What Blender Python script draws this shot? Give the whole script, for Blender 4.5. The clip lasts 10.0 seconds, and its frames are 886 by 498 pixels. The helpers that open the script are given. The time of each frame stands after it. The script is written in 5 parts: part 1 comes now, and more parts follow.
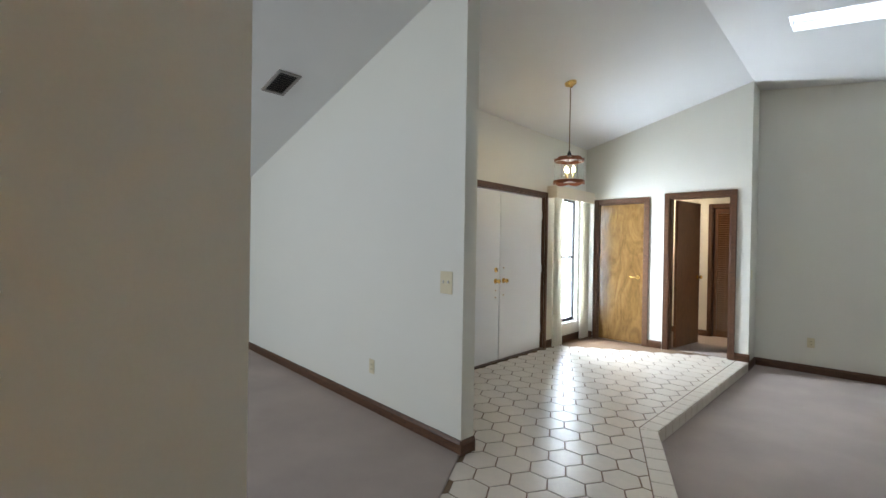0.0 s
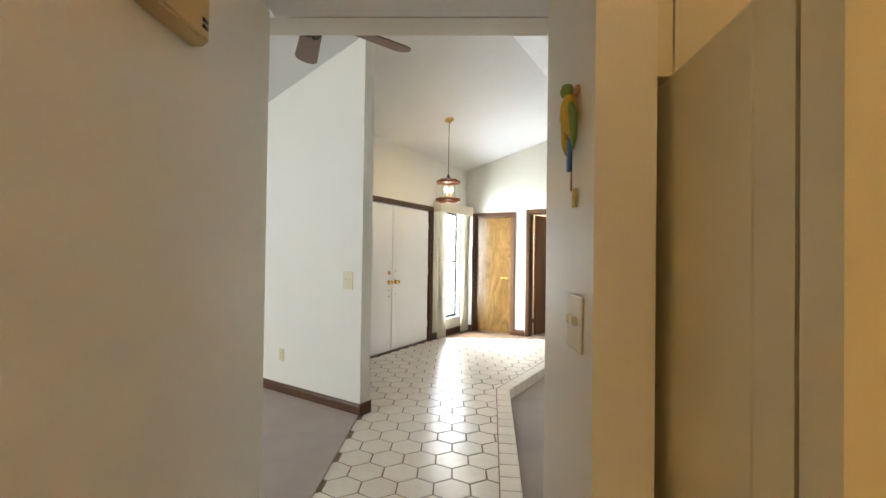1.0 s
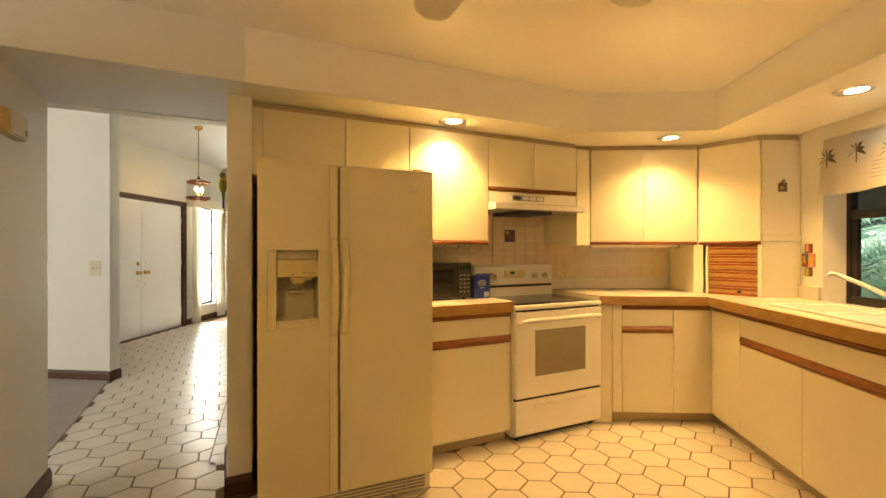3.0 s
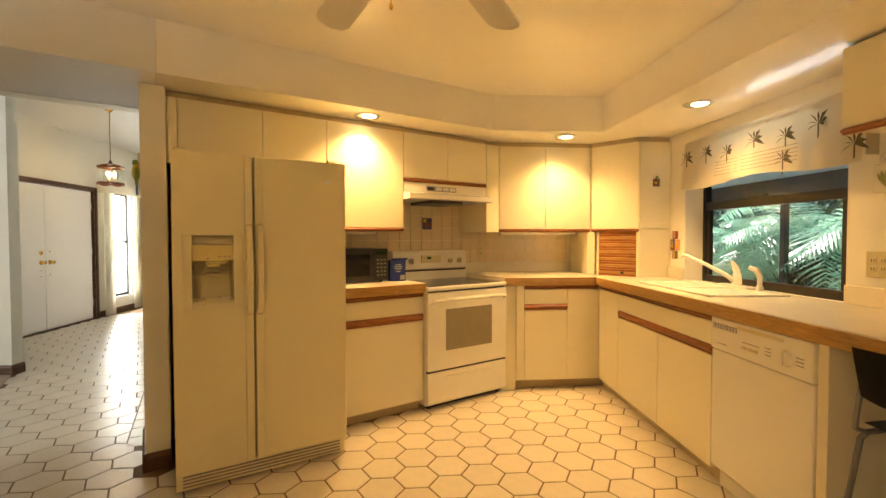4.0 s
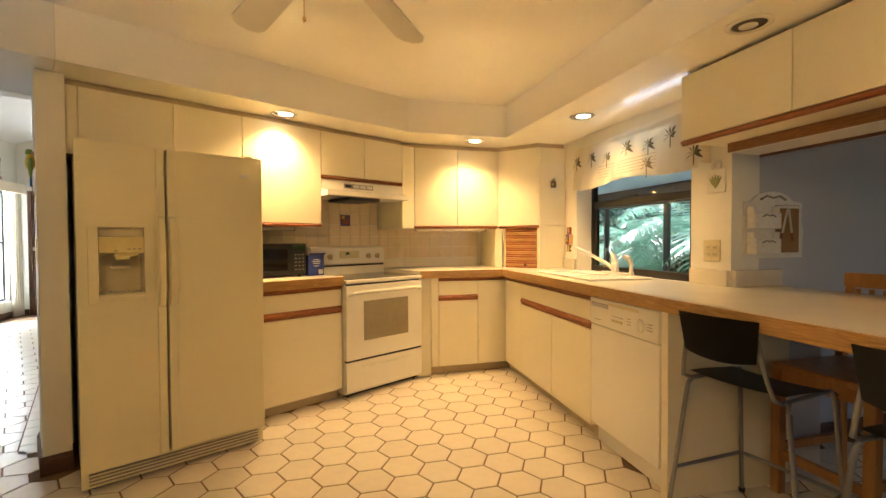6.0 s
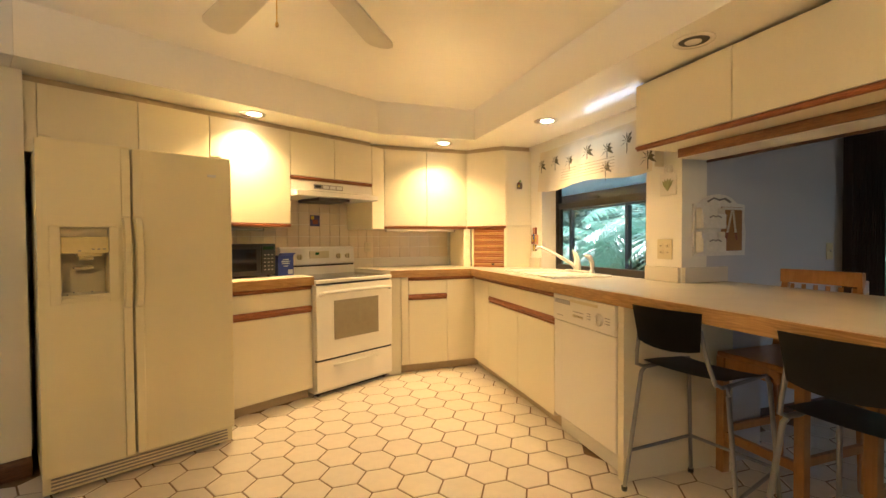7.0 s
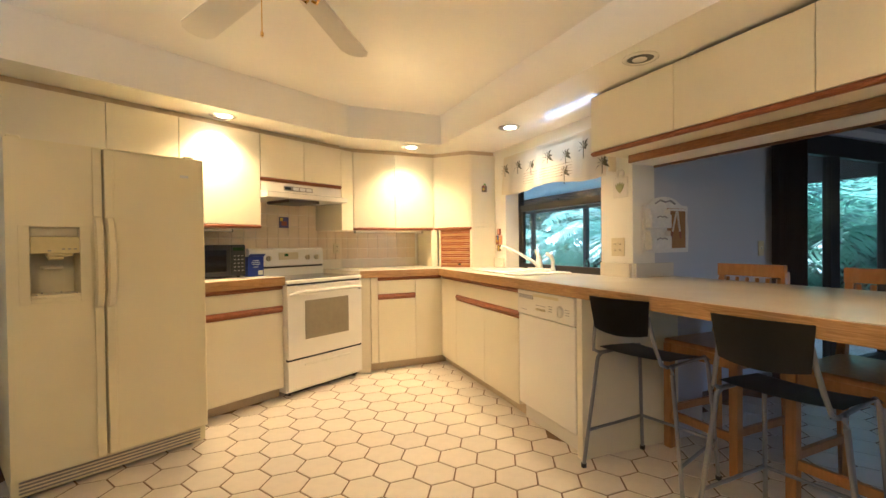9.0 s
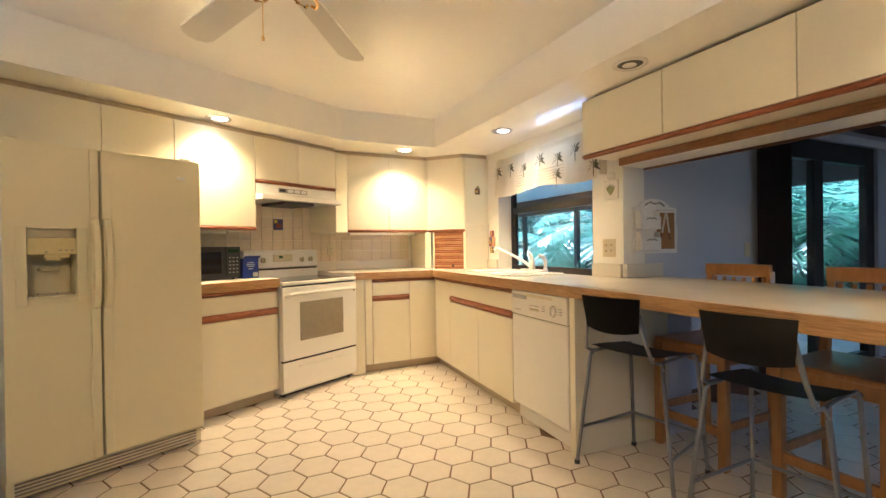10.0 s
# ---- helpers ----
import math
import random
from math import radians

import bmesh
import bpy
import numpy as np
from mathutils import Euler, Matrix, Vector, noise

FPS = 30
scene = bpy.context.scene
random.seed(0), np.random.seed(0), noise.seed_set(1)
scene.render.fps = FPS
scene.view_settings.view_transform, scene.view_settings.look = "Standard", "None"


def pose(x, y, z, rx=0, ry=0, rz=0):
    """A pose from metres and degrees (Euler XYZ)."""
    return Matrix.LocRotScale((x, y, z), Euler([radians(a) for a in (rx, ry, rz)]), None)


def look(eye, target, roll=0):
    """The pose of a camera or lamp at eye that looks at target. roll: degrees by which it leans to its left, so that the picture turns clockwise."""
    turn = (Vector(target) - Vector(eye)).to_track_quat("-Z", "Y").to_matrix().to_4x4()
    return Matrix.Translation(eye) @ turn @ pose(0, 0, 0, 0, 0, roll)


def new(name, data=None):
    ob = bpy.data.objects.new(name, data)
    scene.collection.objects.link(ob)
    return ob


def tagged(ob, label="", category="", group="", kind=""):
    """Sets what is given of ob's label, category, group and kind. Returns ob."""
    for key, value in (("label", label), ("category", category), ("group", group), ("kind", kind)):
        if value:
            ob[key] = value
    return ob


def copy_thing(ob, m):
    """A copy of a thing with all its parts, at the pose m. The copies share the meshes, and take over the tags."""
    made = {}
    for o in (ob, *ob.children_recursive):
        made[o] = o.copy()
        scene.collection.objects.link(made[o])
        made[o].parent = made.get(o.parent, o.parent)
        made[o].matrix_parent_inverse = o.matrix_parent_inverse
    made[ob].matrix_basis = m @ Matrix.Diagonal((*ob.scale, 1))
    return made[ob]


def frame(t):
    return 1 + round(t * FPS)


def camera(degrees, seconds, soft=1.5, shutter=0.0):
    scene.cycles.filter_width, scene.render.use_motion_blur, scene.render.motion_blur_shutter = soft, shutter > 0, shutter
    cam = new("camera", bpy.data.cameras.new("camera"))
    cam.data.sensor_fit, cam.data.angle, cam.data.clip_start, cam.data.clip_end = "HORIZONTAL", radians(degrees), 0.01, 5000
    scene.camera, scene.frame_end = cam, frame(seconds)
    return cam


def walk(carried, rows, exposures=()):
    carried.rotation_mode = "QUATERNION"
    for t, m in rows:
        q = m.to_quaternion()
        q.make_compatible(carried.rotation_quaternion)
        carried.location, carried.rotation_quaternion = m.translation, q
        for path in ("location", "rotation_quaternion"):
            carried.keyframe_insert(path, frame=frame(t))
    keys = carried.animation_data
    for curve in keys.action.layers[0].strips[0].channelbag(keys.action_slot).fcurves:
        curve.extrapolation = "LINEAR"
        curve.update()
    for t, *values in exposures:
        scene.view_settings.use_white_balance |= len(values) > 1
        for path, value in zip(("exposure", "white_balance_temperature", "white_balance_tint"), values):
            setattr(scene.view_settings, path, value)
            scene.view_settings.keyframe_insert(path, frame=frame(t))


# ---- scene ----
cam = camera(89.9, 10.0)
PATH = [
    (0, (0.606, -0.077, 1.347), (-0.765, 1.378, 1.331), 0.9),
    (0.5, (0.862, -0.383, 1.333), (-0.338, 1.216, 1.339), 1.0),
    (1, (1.147, -0.746, 1.325), (0.15, 0.987, 1.351), 0.8),
    (1.5, (1.481, -1.091, 1.296), (0.706, 0.752, 1.344), 0.3),
    (2, (1.792, -1.483, 1.294), (1.288, 0.451, 1.35), 0.1),
    (2.5, (2.041, -1.825, 1.302), (1.78, 0.157, 1.351), 0.1),
    (3, (2.196, -2.123, 1.3), (2.113, -0.124, 1.296), -0.0),
    (4.5, (2.381, -2.431, 1.265), (2.676, -0.454, 1.21), -0.1),
    (5, (2.371, -2.492, 1.251), (2.752, -0.53, 1.201), -0.2),
    (5.5, (2.38, -2.556, 1.241), (2.835, -0.609, 1.193), -0.3),
    (6, (2.381, -2.606, 1.225), (2.909, -0.677, 1.181), -0.3),
    (7.5, (2.342, -2.716, 1.217), (3.053, -0.847, 1.176), -0.5),
    (8, (2.319, -2.749, 1.212), (3.074, -0.897, 1.174), -0.6),
    (8.5, (2.293, -2.777, 1.198), (3.08, -0.939, 1.167), -0.6),
    (9, (2.27, -2.794, 1.189), (3.082, -0.966, 1.164), -0.7),
    (9.5, (2.25, -2.807, 1.185), (3.081, -0.987, 1.167), -0.8),
    (10, (2.233, -2.822, 1.176), (3.08, -1.01, 1.165), -0.8),
]
EXPOSURES = [(0, 1.3, 6000, 10), (0.5, 1.5, 6100, 10), (1.0, 1.9, 6600, 10), (1.5, 2.05, 7200, 10), (2.0, 1.9, 7800, 10), (3.0, 1.75, 8200, 10), (6.0, 1.85, 6600, 10), (7.5, 2.1, 5800, 10), (8.5, 2.15, 5300, 10), (10.0, 2.17, 4850, 10)]
walk(cam, [(t, look(eye, target, roll)) for t, eye, target, roll in PATH], EXPOSURES)

# ---- world and lights ----
world = bpy.data.worlds.new("world")
scene.world = world
world.use_nodes = True
wn = world.node_tree.nodes
sky = wn.new("ShaderNodeTexSky")
sky.sky_type, sky.sun_disc = "NISHITA", False
sky.sun_elevation, sky.sun_rotation = radians(52), radians(11)
wn["Background"].inputs[1].default_value = 0.15
world.node_tree.links.new(sky.outputs[0], wn["Background"].inputs[0])


def lamp(name, kind, m, energy, color, **kw):
    data = bpy.data.lights.new(name, kind)
    data.energy, data.color = energy, color
    for k, v in kw.items():
        if k == "size":
            data.size = v
        elif k == "size_y":
            data.shape, data.size_y = "RECTANGLE", v
        elif k == "angle":
            data.angle = v
        elif k == "spot":
            data.spot_size, data.spot_blend = radians(v), 1.0
        elif k == "radius":
            data.shadow_soft_size = v
    ob = new(name, data)
    ob.matrix_world = m
    return ob


WARM = (1.0, 0.64, 0.27)
DAY = (0.86, 0.93, 1.0)
SOFFIT, TRAY, ANGLE = 2.11, 2.38, 28.5
lamp("sun", "SUN", look((0, 0, 10), (-1.5, -7.5, 0)), 5.0, (0.97, 0.98, 1.0), angle=radians(0.6))
CANS = [(2.137, 0.70), (3.715, 1.19), (4.20, 0.23), (4.10, -1.15), (4.10, -2.45)]
LIT = (0, 1, 2, 4)
for cx, cy in [CANS[k] for k in LIT]:
    lamp("can_lamp", "SPOT", look((cx, cy, SOFFIT - 0.012), (cx, cy, 0)), (38 if cx > 4.1 else 45) if cy > -2 else 11, WARM, spot=132, radius=0.05)
# daylight in the front window and, as a strip behind the valance, the sink window
lamp("front_window_daylight", "AREA", look((-2.60, 5.755, 1.16), (0, 5.755, 1.16)), 40, DAY, size=0.6, size_y=1.74)
lamp("sink_window_daylight", "AREA", look((4.74, 0.12, 1.925), (3.0, 0.12, 1.925)), 0.62, (0.62, 0.78, 1.0), size=0.72, size_y=0.11)
lamp("dining_fill_lamp", "AREA", look((6.4, -6.05, 1.4), (6.4, 0, 1.4)), 0.7, DAY, size=1.5, size_y=1.1)
lamp("left_room_daylight", "AREA", look((-4.4, -3.3, 1.4), (-3.2, 2, 1.2)), 48, DAY, size=2.0, size_y=1.6)
lamp("skylight_daylight", "AREA", pose(0.615, 4.775, 3.31, 0, 7.4, 0), 1.0, DAY, size=0.96, size_y=0.35)
lamp("back_hall_lamp", "AREA", look((-1.7, 7.2, 2.27), (-1.7, 7.2, 0)), 9, (1.0, 0.8, 0.55), size=0.25, size_y=0.25)
lamp("kitchen_fill_lamp", "POINT", pose(1.75, -2.95, TRAY - 0.2), 10, WARM, radius=0.1)


# ---- materials ----
def mat(name, color, rough=0.5, metal=0.0, grain=40.0, vary=0.06, bump=0.1, stain=3.0, island=0.0, spec=0.5, coat=0.0, squash=(1, 1, 1)):
    """A painted, plastic or mineral surface: two scales of colour change and a fine relief."""
    m = bpy.data.materials.new(name)
    m.use_nodes = True
    nt = m.node_tree
    b = nt.nodes["Principled BSDF"]
    tex = nt.nodes.new("ShaderNodeTexCoord")
    mp = nt.nodes.new("ShaderNodeMapping")
    mp.inputs["Scale"].default_value = squash
    nt.links.new(tex.outputs["Object"], mp.inputs[0])
    n1, n2 = nt.nodes.new("ShaderNodeTexNoise"), nt.nodes.new("ShaderNodeTexNoise")
    n1.inputs["Scale"].default_value, n2.inputs["Scale"].default_value = grain, stain
    n1.inputs["Detail"].default_value, n2.inputs["Detail"].default_value = 5, 3
    for n in (n1, n2):
        nt.links.new(mp.outputs[0], n.inputs["Vector"])
    add = nt.nodes.new("ShaderNodeMath")
    add.operation = "ADD"
    nt.links.new(n1.outputs["Fac"], add.inputs[0])
    nt.links.new(n2.outputs["Fac"], add.inputs[1])
    value = add.outputs[0]
    if island:
        info = nt.nodes.new("ShaderNodeObjectInfo")
        mad = nt.nodes.new("ShaderNodeMath")
        mad.operation = "MULTIPLY_ADD"
        mad.inputs[1].default_value = island
        nt.links.new(info.outputs["Random"], mad.inputs[0])
        nt.links.new(value, mad.inputs[2])
        value = mad.outputs[0]
    ramp = nt.nodes.new("ShaderNodeMapRange")
    ramp.inputs["From Min"].default_value, ramp.inputs["From Max"].default_value = 0.6, 1.4 + island
    ramp.inputs["To Min"].default_value, ramp.inputs["To Max"].default_value = 1 - vary, 1 + vary
    nt.links.new(value, ramp.inputs["Value"])
    mul = nt.nodes.new("ShaderNodeVectorMath")
    mul.operation = "SCALE"
    mul.inputs[0].default_value = color
    nt.links.new(ramp.outputs[0], mul.inputs["Scale"])
    nt.links.new(mul.outputs[0], b.inputs["Base Color"])
    r2 = nt.nodes.new("ShaderNodeMapRange")
    r2.inputs["To Min"].default_value, r2.inputs["To Max"].default_value = rough * 0.85, min(1, rough * 1.15)
    nt.links.new(n2.outputs["Fac"], r2.inputs["Value"])
    nt.links.new(r2.outputs[0], b.inputs["Roughness"])
    if bump:
        bp = nt.nodes.new("ShaderNodeBump")
        bp.inputs["Strength"].default_value, bp.inputs["Distance"].default_value = bump, 0.004
        nt.links.new(n1.outputs["Fac"], bp.inputs["Height"])
        nt.links.new(bp.outputs[0], b.inputs["Normal"])
    b.inputs["Metallic"].default_value = metal
    b.inputs["Specular IOR Level"].default_value = spec
    b.inputs["Coat Weight"].default_value = coat
    return m


def wood(name, dark, light, scale=(1.2, 14, 14), rough=0.4, distort=3.0, rings=4.0):
    """Timber with the grain along the local x axis."""
    m = bpy.data.materials.new(name)
    m.use_nodes = True
    nt = m.node_tree
    b = nt.nodes["Principled BSDF"]
    tex = nt.nodes.new("ShaderNodeTexCoord")
    mp = nt.nodes.new("ShaderNodeMapping")
    mp.inputs["Scale"].default_value = scale
    nt.links.new(tex.outputs["Object"], mp.inputs[0])
    n1 = nt.nodes.new("ShaderNodeTexNoise")
    n1.inputs["Scale"].default_value, n1.inputs["Detail"].default_value, n1.inputs["Distortion"].default_value = rings, 8, distort
    n2 = nt.nodes.new("ShaderNodeTexNoise")
    n2.inputs["Scale"].default_value, n2.inputs["Detail"].default_value = rings * 7, 4
    nt.links.new(mp.outputs[0], n1.inputs["Vector"])
    nt.links.new(mp.outputs[0], n2.inputs["Vector"])
    mix = nt.nodes.new("ShaderNodeMath")
    mix.operation = "MULTIPLY_ADD"
    mix.inputs[1].default_value = 0.3
    nt.links.new(n2.outputs["Fac"], mix.inputs[0])
    nt.links.new(n1.outputs["Fac"], mix.inputs[2])
    cr = nt.nodes.new("ShaderNodeValToRGB")
    cr.color_ramp.elements[0].position, cr.color_ramp.elements[0].color = 0.48, (*dark, 1)
    cr.color_ramp.elements[1].position, cr.color_ramp.elements[1].color = 0.82, (*light, 1)
    nt.links.new(mix.outputs[0], cr.inputs[0])
    nt.links.new(cr.outputs[0], b.inputs["Base Color"])
    bp = nt.nodes.new("ShaderNodeBump")
    bp.inputs["Strength"].default_value, bp.inputs["Distance"].default_value = 0.15, 0.002
    nt.links.new(mix.outputs[0], bp.inputs["Height"])
    nt.links.new(bp.outputs[0], b.inputs["Normal"])
    b.inputs["Roughness"].default_value = rough
    return m


def glow(name, color, strength):
    m = bpy.data.materials.new(name)
    m.use_nodes = True
    b = m.node_tree.nodes["Principled BSDF"]
    b.inputs["Base Color"].default_value = (*color, 1)
    b.inputs["Emission Color"].default_value = (*color, 1)
    b.inputs["Emission Strength"].default_value = strength
    return m


def glass(name, color=(0.95, 0.98, 0.97), rough=0.0):
    m = bpy.data.materials.new(name)
    m.use_nodes = True
    b = m.node_tree.nodes["Principled BSDF"]
    b.inputs["Base Color"].default_value = (*color, 1)
    b.inputs["Transmission Weight"].default_value = 1
    b.inputs["Roughness"].default_value = rough
    b.inputs["IOR"].default_value = 1.3
    return m


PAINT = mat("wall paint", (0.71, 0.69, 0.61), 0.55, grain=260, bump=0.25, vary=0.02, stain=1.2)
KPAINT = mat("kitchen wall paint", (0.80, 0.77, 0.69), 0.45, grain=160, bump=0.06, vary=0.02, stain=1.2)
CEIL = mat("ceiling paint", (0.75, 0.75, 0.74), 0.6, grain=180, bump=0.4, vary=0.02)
CEILK = mat("kitchen ceiling paint lifted for bounce", (0.92, 0.89, 0.82), 0.21, grain=60, bump=0.03, vary=0.02)
TILE = mat("hexagon floor tile", (0.69, 0.615, 0.52), 0.3, grain=22, bump=0.035, vary=0.10, stain=6, island=0.6)
GROUT = mat("grout", (0.20, 0.125, 0.072), 0.85, grain=300, bump=0.5, vary=0.15)
CARPET = mat("grey beige carpet", (0.44, 0.37, 0.325), 0.95, grain=420, bump=1.0, vary=0.16, stain=2.2, spec=0.1)
TRIM = wood("dark stained trim", (0.045, 0.018, 0.008), (0.13, 0.055, 0.022), rough=0.4)
DOORW = wood("varnished birch door", (0.12, 0.062, 0.018), (0.23, 0.13, 0.04), scale=(3, 3, 0.9), rough=0.18, distort=2.5, rings=2.0)
DARKDOOR = wood("dark stained door", (0.08, 0.03, 0.012), (0.17, 0.07, 0.028), scale=(9, 9, 0.9), rough=0.35)
LAMINATE = mat("almond laminate", (0.77, 0.71, 0.54), 0.38, grain=90, bump=0.05, vary=0.025)
OAK = wood("honey oak edge", (0.33, 0.18, 0.06), (0.52, 0.31, 0.12), rough=0.35)
REDOAK = wood("red oak pull strip", (0.20, 0.06, 0.02), (0.40, 0.145, 0.05), rough=0.4)
TOP = mat("cream laminate worktop", (0.72, 0.66, 0.54), 0.25, grain=300, bump=0.03, vary=0.03)
ALMOND = mat("almond appliance enamel", (0.76, 0.68, 0.44), 0.35, grain=500, bump=0.2, vary=0.015)
WHITE = mat("white enamel", (0.80, 0.77, 0.70), 0.2, grain=100, bump=0.0, vary=0.01)
WHITEDOOR = mat("white door paint", (0.82, 0.81, 0.79), 0.4, grain=160, bump=0.08, vary=0.015)
BLACK = mat("black plastic", (0.012, 0.012, 0.013), 0.35, grain=200, bump=0.08, vary=0.15)
BLACKGLASS = mat("black ceramic glass", (0.01, 0.01, 0.012), 0.06, grain=20, bump=0.0, vary=0.1)
OVENGLASS = mat("tinted oven glass lifted by reflections", (0.30, 0.26, 0.18), 0.12, grain=20, bump=0.0, vary=0.1)
GREY = mat("grey plastic", (0.28, 0.26, 0.24), 0.4, vary=0.05, bump=0.03)
STEEL = mat("silver painted steel", (0.28, 0.28, 0.29), 0.32, metal=0.8, grain=200, bump=0.03, vary=0.05)
BRASS = mat("polished brass", (0.80, 0.55, 0.20), 0.2, metal=1.0, bump=0.02)
CHROME = mat("chrome", (0.7, 0.7, 0.7), 0.12, metal=1.0, bump=0.0)
BRONZE = mat("dark bronze window frame", (0.018, 0.014, 0.012), 0.4, bump=0.05, vary=0.1)
WALLTILE = mat("cream wall tile", (0.72, 0.60, 0.43), 0.2, grain=30, bump=0.05, vary=0.05, island=0.5)
FABRIC = mat("cream fabric", (0.75, 0.67, 0.53), 0.9, grain=500, bump=0.5, vary=0.06, spec=0.2)
SHEER = mat("pale curtain fabric", (0.72, 0.68, 0.58), 0.9, grain=400, bump=0.4, vary=0.06, spec=0.2)
PALMINK = mat("dark printed palm", (0.12, 0.10, 0.055), 0.9, bump=0.2)
BLUE = mat("blue card", (0.015, 0.035, 0.24), 0.35, bump=0.02)
PALE = mat("pale print", (0.65, 0.65, 0.66), 0.5, bump=0.02)
IVORY = mat("ivory switch plastic", (0.62, 0.55, 0.36), 0.35, bump=0.02, vary=0.02)
SHELL = mat("black moulded shell", (0.022, 0.021, 0.020), 0.42, grain=200, bump=0.06, vary=0.15, spec=0.5)
SHRUB = mat("dark shrub leaf", (0.04, 0.09, 0.055), 0.85, grain=12, bump=0.1, vary=0.4, island=0.6)
CHAIRW = wood("orange stained chair wood", (0.33, 0.145, 0.04), (0.42, 0.20, 0.06), scale=(3, 3, 0.6), rough=0.3)
COPPER = mat("copper lamp metal", (0.24, 0.095, 0.05), 0.35, metal=0.9, vary=0.15)
CLEAR = glass("clear glass")
WINGLASS = glass("window glass", (0.9, 0.95, 0.97))
BULB = glow("warm bulb", (1.0, 0.72, 0.36), 34)
CANGLOW = glow("lit reflector bulb", (1.0, 0.80, 0.5), 6)
CONCRETE = mat("pale patio concrete", (0.62, 0.61, 0.58), 0.8, grain=60, bump=0.3, vary=0.1)
GRASS = mat("garden ground", (0.05, 0.09, 0.03), 0.9, grain=30, bump=0.8, vary=0.4)
LEAF = mat("palm leaf", (0.10, 0.23, 0.14), 0.28, grain=12, bump=0.1, vary=0.35, island=0.4)
nt = LEAF.node_tree
tr, mx = nt.nodes.new("ShaderNodeBsdfTranslucent"), nt.nodes.new("ShaderNodeMixShader")
tr.inputs["Color"].default_value = (0.27, 0.52, 0.38, 1)
mx.inputs[0].default_value = 0.42
nt.links.new(nt.nodes["Principled BSDF"].outputs[0], mx.inputs[1])
nt.links.new(tr.outputs[0], mx.inputs[2])
nt.links.new(mx.outputs[0], nt.nodes["Material Output"].inputs["Surface"])
BARK = mat("palm trunk", (0.16, 0.12, 0.08), 0.9, grain=30, bump=0.8, vary=0.3)
LANAI = mat("porch ceiling with blue daylight tint", (0.62, 0.72, 0.78), 0.7, bump=0.1)
GREYBLUE = mat("grey blue wall paint", (0.52, 0.52, 0.56), 0.6, grain=260, bump=0.25, vary=0.02)


# ---- mesh helpers ----
def cube(bm, x0, x1, y0, y1, z0, z1, bevel=0.0, seg=2):
    r = bmesh.ops.create_cube(bm, size=1)
    vs = r["verts"]
    bmesh.ops.transform(bm, verts=vs, matrix=Matrix.LocRotScale(((x0 + x1) / 2, (y0 + y1) / 2, (z0 + z1) / 2), None, (abs(x1 - x0), abs(y1 - y0), abs(z1 - z0))))
    if bevel:
        es = list({e for v in vs for e in v.link_edges})
        bmesh.ops.bevel(bm, geom=es, offset=min(bevel, 0.45 * min(abs(x1 - x0), abs(y1 - y0), abs(z1 - z0))), segments=seg, affect="EDGES", profile=0.5)
    return bm


def box(x0, x1, y0, y1, z0, z1, bevel=0.003, seg=2):
    return cube(bmesh.new(), x0, x1, y0, y1, z0, z1, bevel, seg)


def cyl(bm, r, a, b, r2=None, seg=20):
    """A capped round bar from a to b."""
    a, b = Vector(a), Vector(b)
    d = b - a
    m = Matrix.Translation((a + b) / 2) @ d.to_track_quat("Z", "Y").to_matrix().to_4x4()
    bmesh.ops.create_cone(bm, cap_ends=True, segments=seg, radius1=r, radius2=r if r2 is None else r2, depth=d.length, matrix=m)
    return bm


def tube(bm, pts, r, seg=10):
    """A bent round bar through pts."""
    pts = [Vector(p) for p in pts]
    rings = []
    for i, p in enumerate(pts):
        d = (pts[min(i + 1, len(pts) - 1)] - pts[max(i - 1, 0)]).normalized()
        q = d.to_track_quat("Z", "Y")
        rr = r[i] if isinstance(r, (list, tuple)) else r
        rings.append([bm.verts.new(p + q @ Vector((rr * math.cos(k * math.tau / seg), rr * math.sin(k * math.tau / seg), 0))) for k in range(seg)])
    for a, b in zip(rings, rings[1:]):
        best = min(range(seg), key=lambda s: (a[0].co - b[s].co).length)
        for k in range(seg):
            bm.faces.new((a[k], a[(k + 1) % seg], b[(k + 1 + best) % seg], b[(k + best) % seg]))
    bm.faces.new(rings[0][::-1])
    bm.faces.new(rings[-1])
    bmesh.ops.recalc_face_normals(bm, faces=bm.faces)
    return bm


def lathe(bm, profile, seg=24, m=None, ring_shape=False):
    """A turned shape from (radius, height) pairs."""
    rings = [[bm.verts.new((r * math.cos(k * math.tau / seg), r * math.sin(k * math.tau / seg), z)) for k in range(seg)] for r, z in profile]
    for a, b in zip(rings, rings[1:]):
        for k in range(seg):
            bm.faces.new((a[k], a[(k + 1) % seg], b[(k + 1) % seg], b[k]))
    if ring_shape:
        for k in range(seg):
            bm.faces.new((rings[-1][k], rings[-1][(k + 1) % seg], rings[0][(k + 1) % seg], rings[0][k]))
    for ring in () if ring_shape else (rings[0][::-1], rings[-1]):
        if (ring[0].co - ring[seg // 2].co).length > 1e-4:
            bm.faces.new(ring)
    bmesh.ops.recalc_face_normals(bm, faces=bm.faces)
    if m is not None:
        bmesh.ops.transform(bm, verts=[v for ring in rings for v in ring], matrix=m)
    return bm


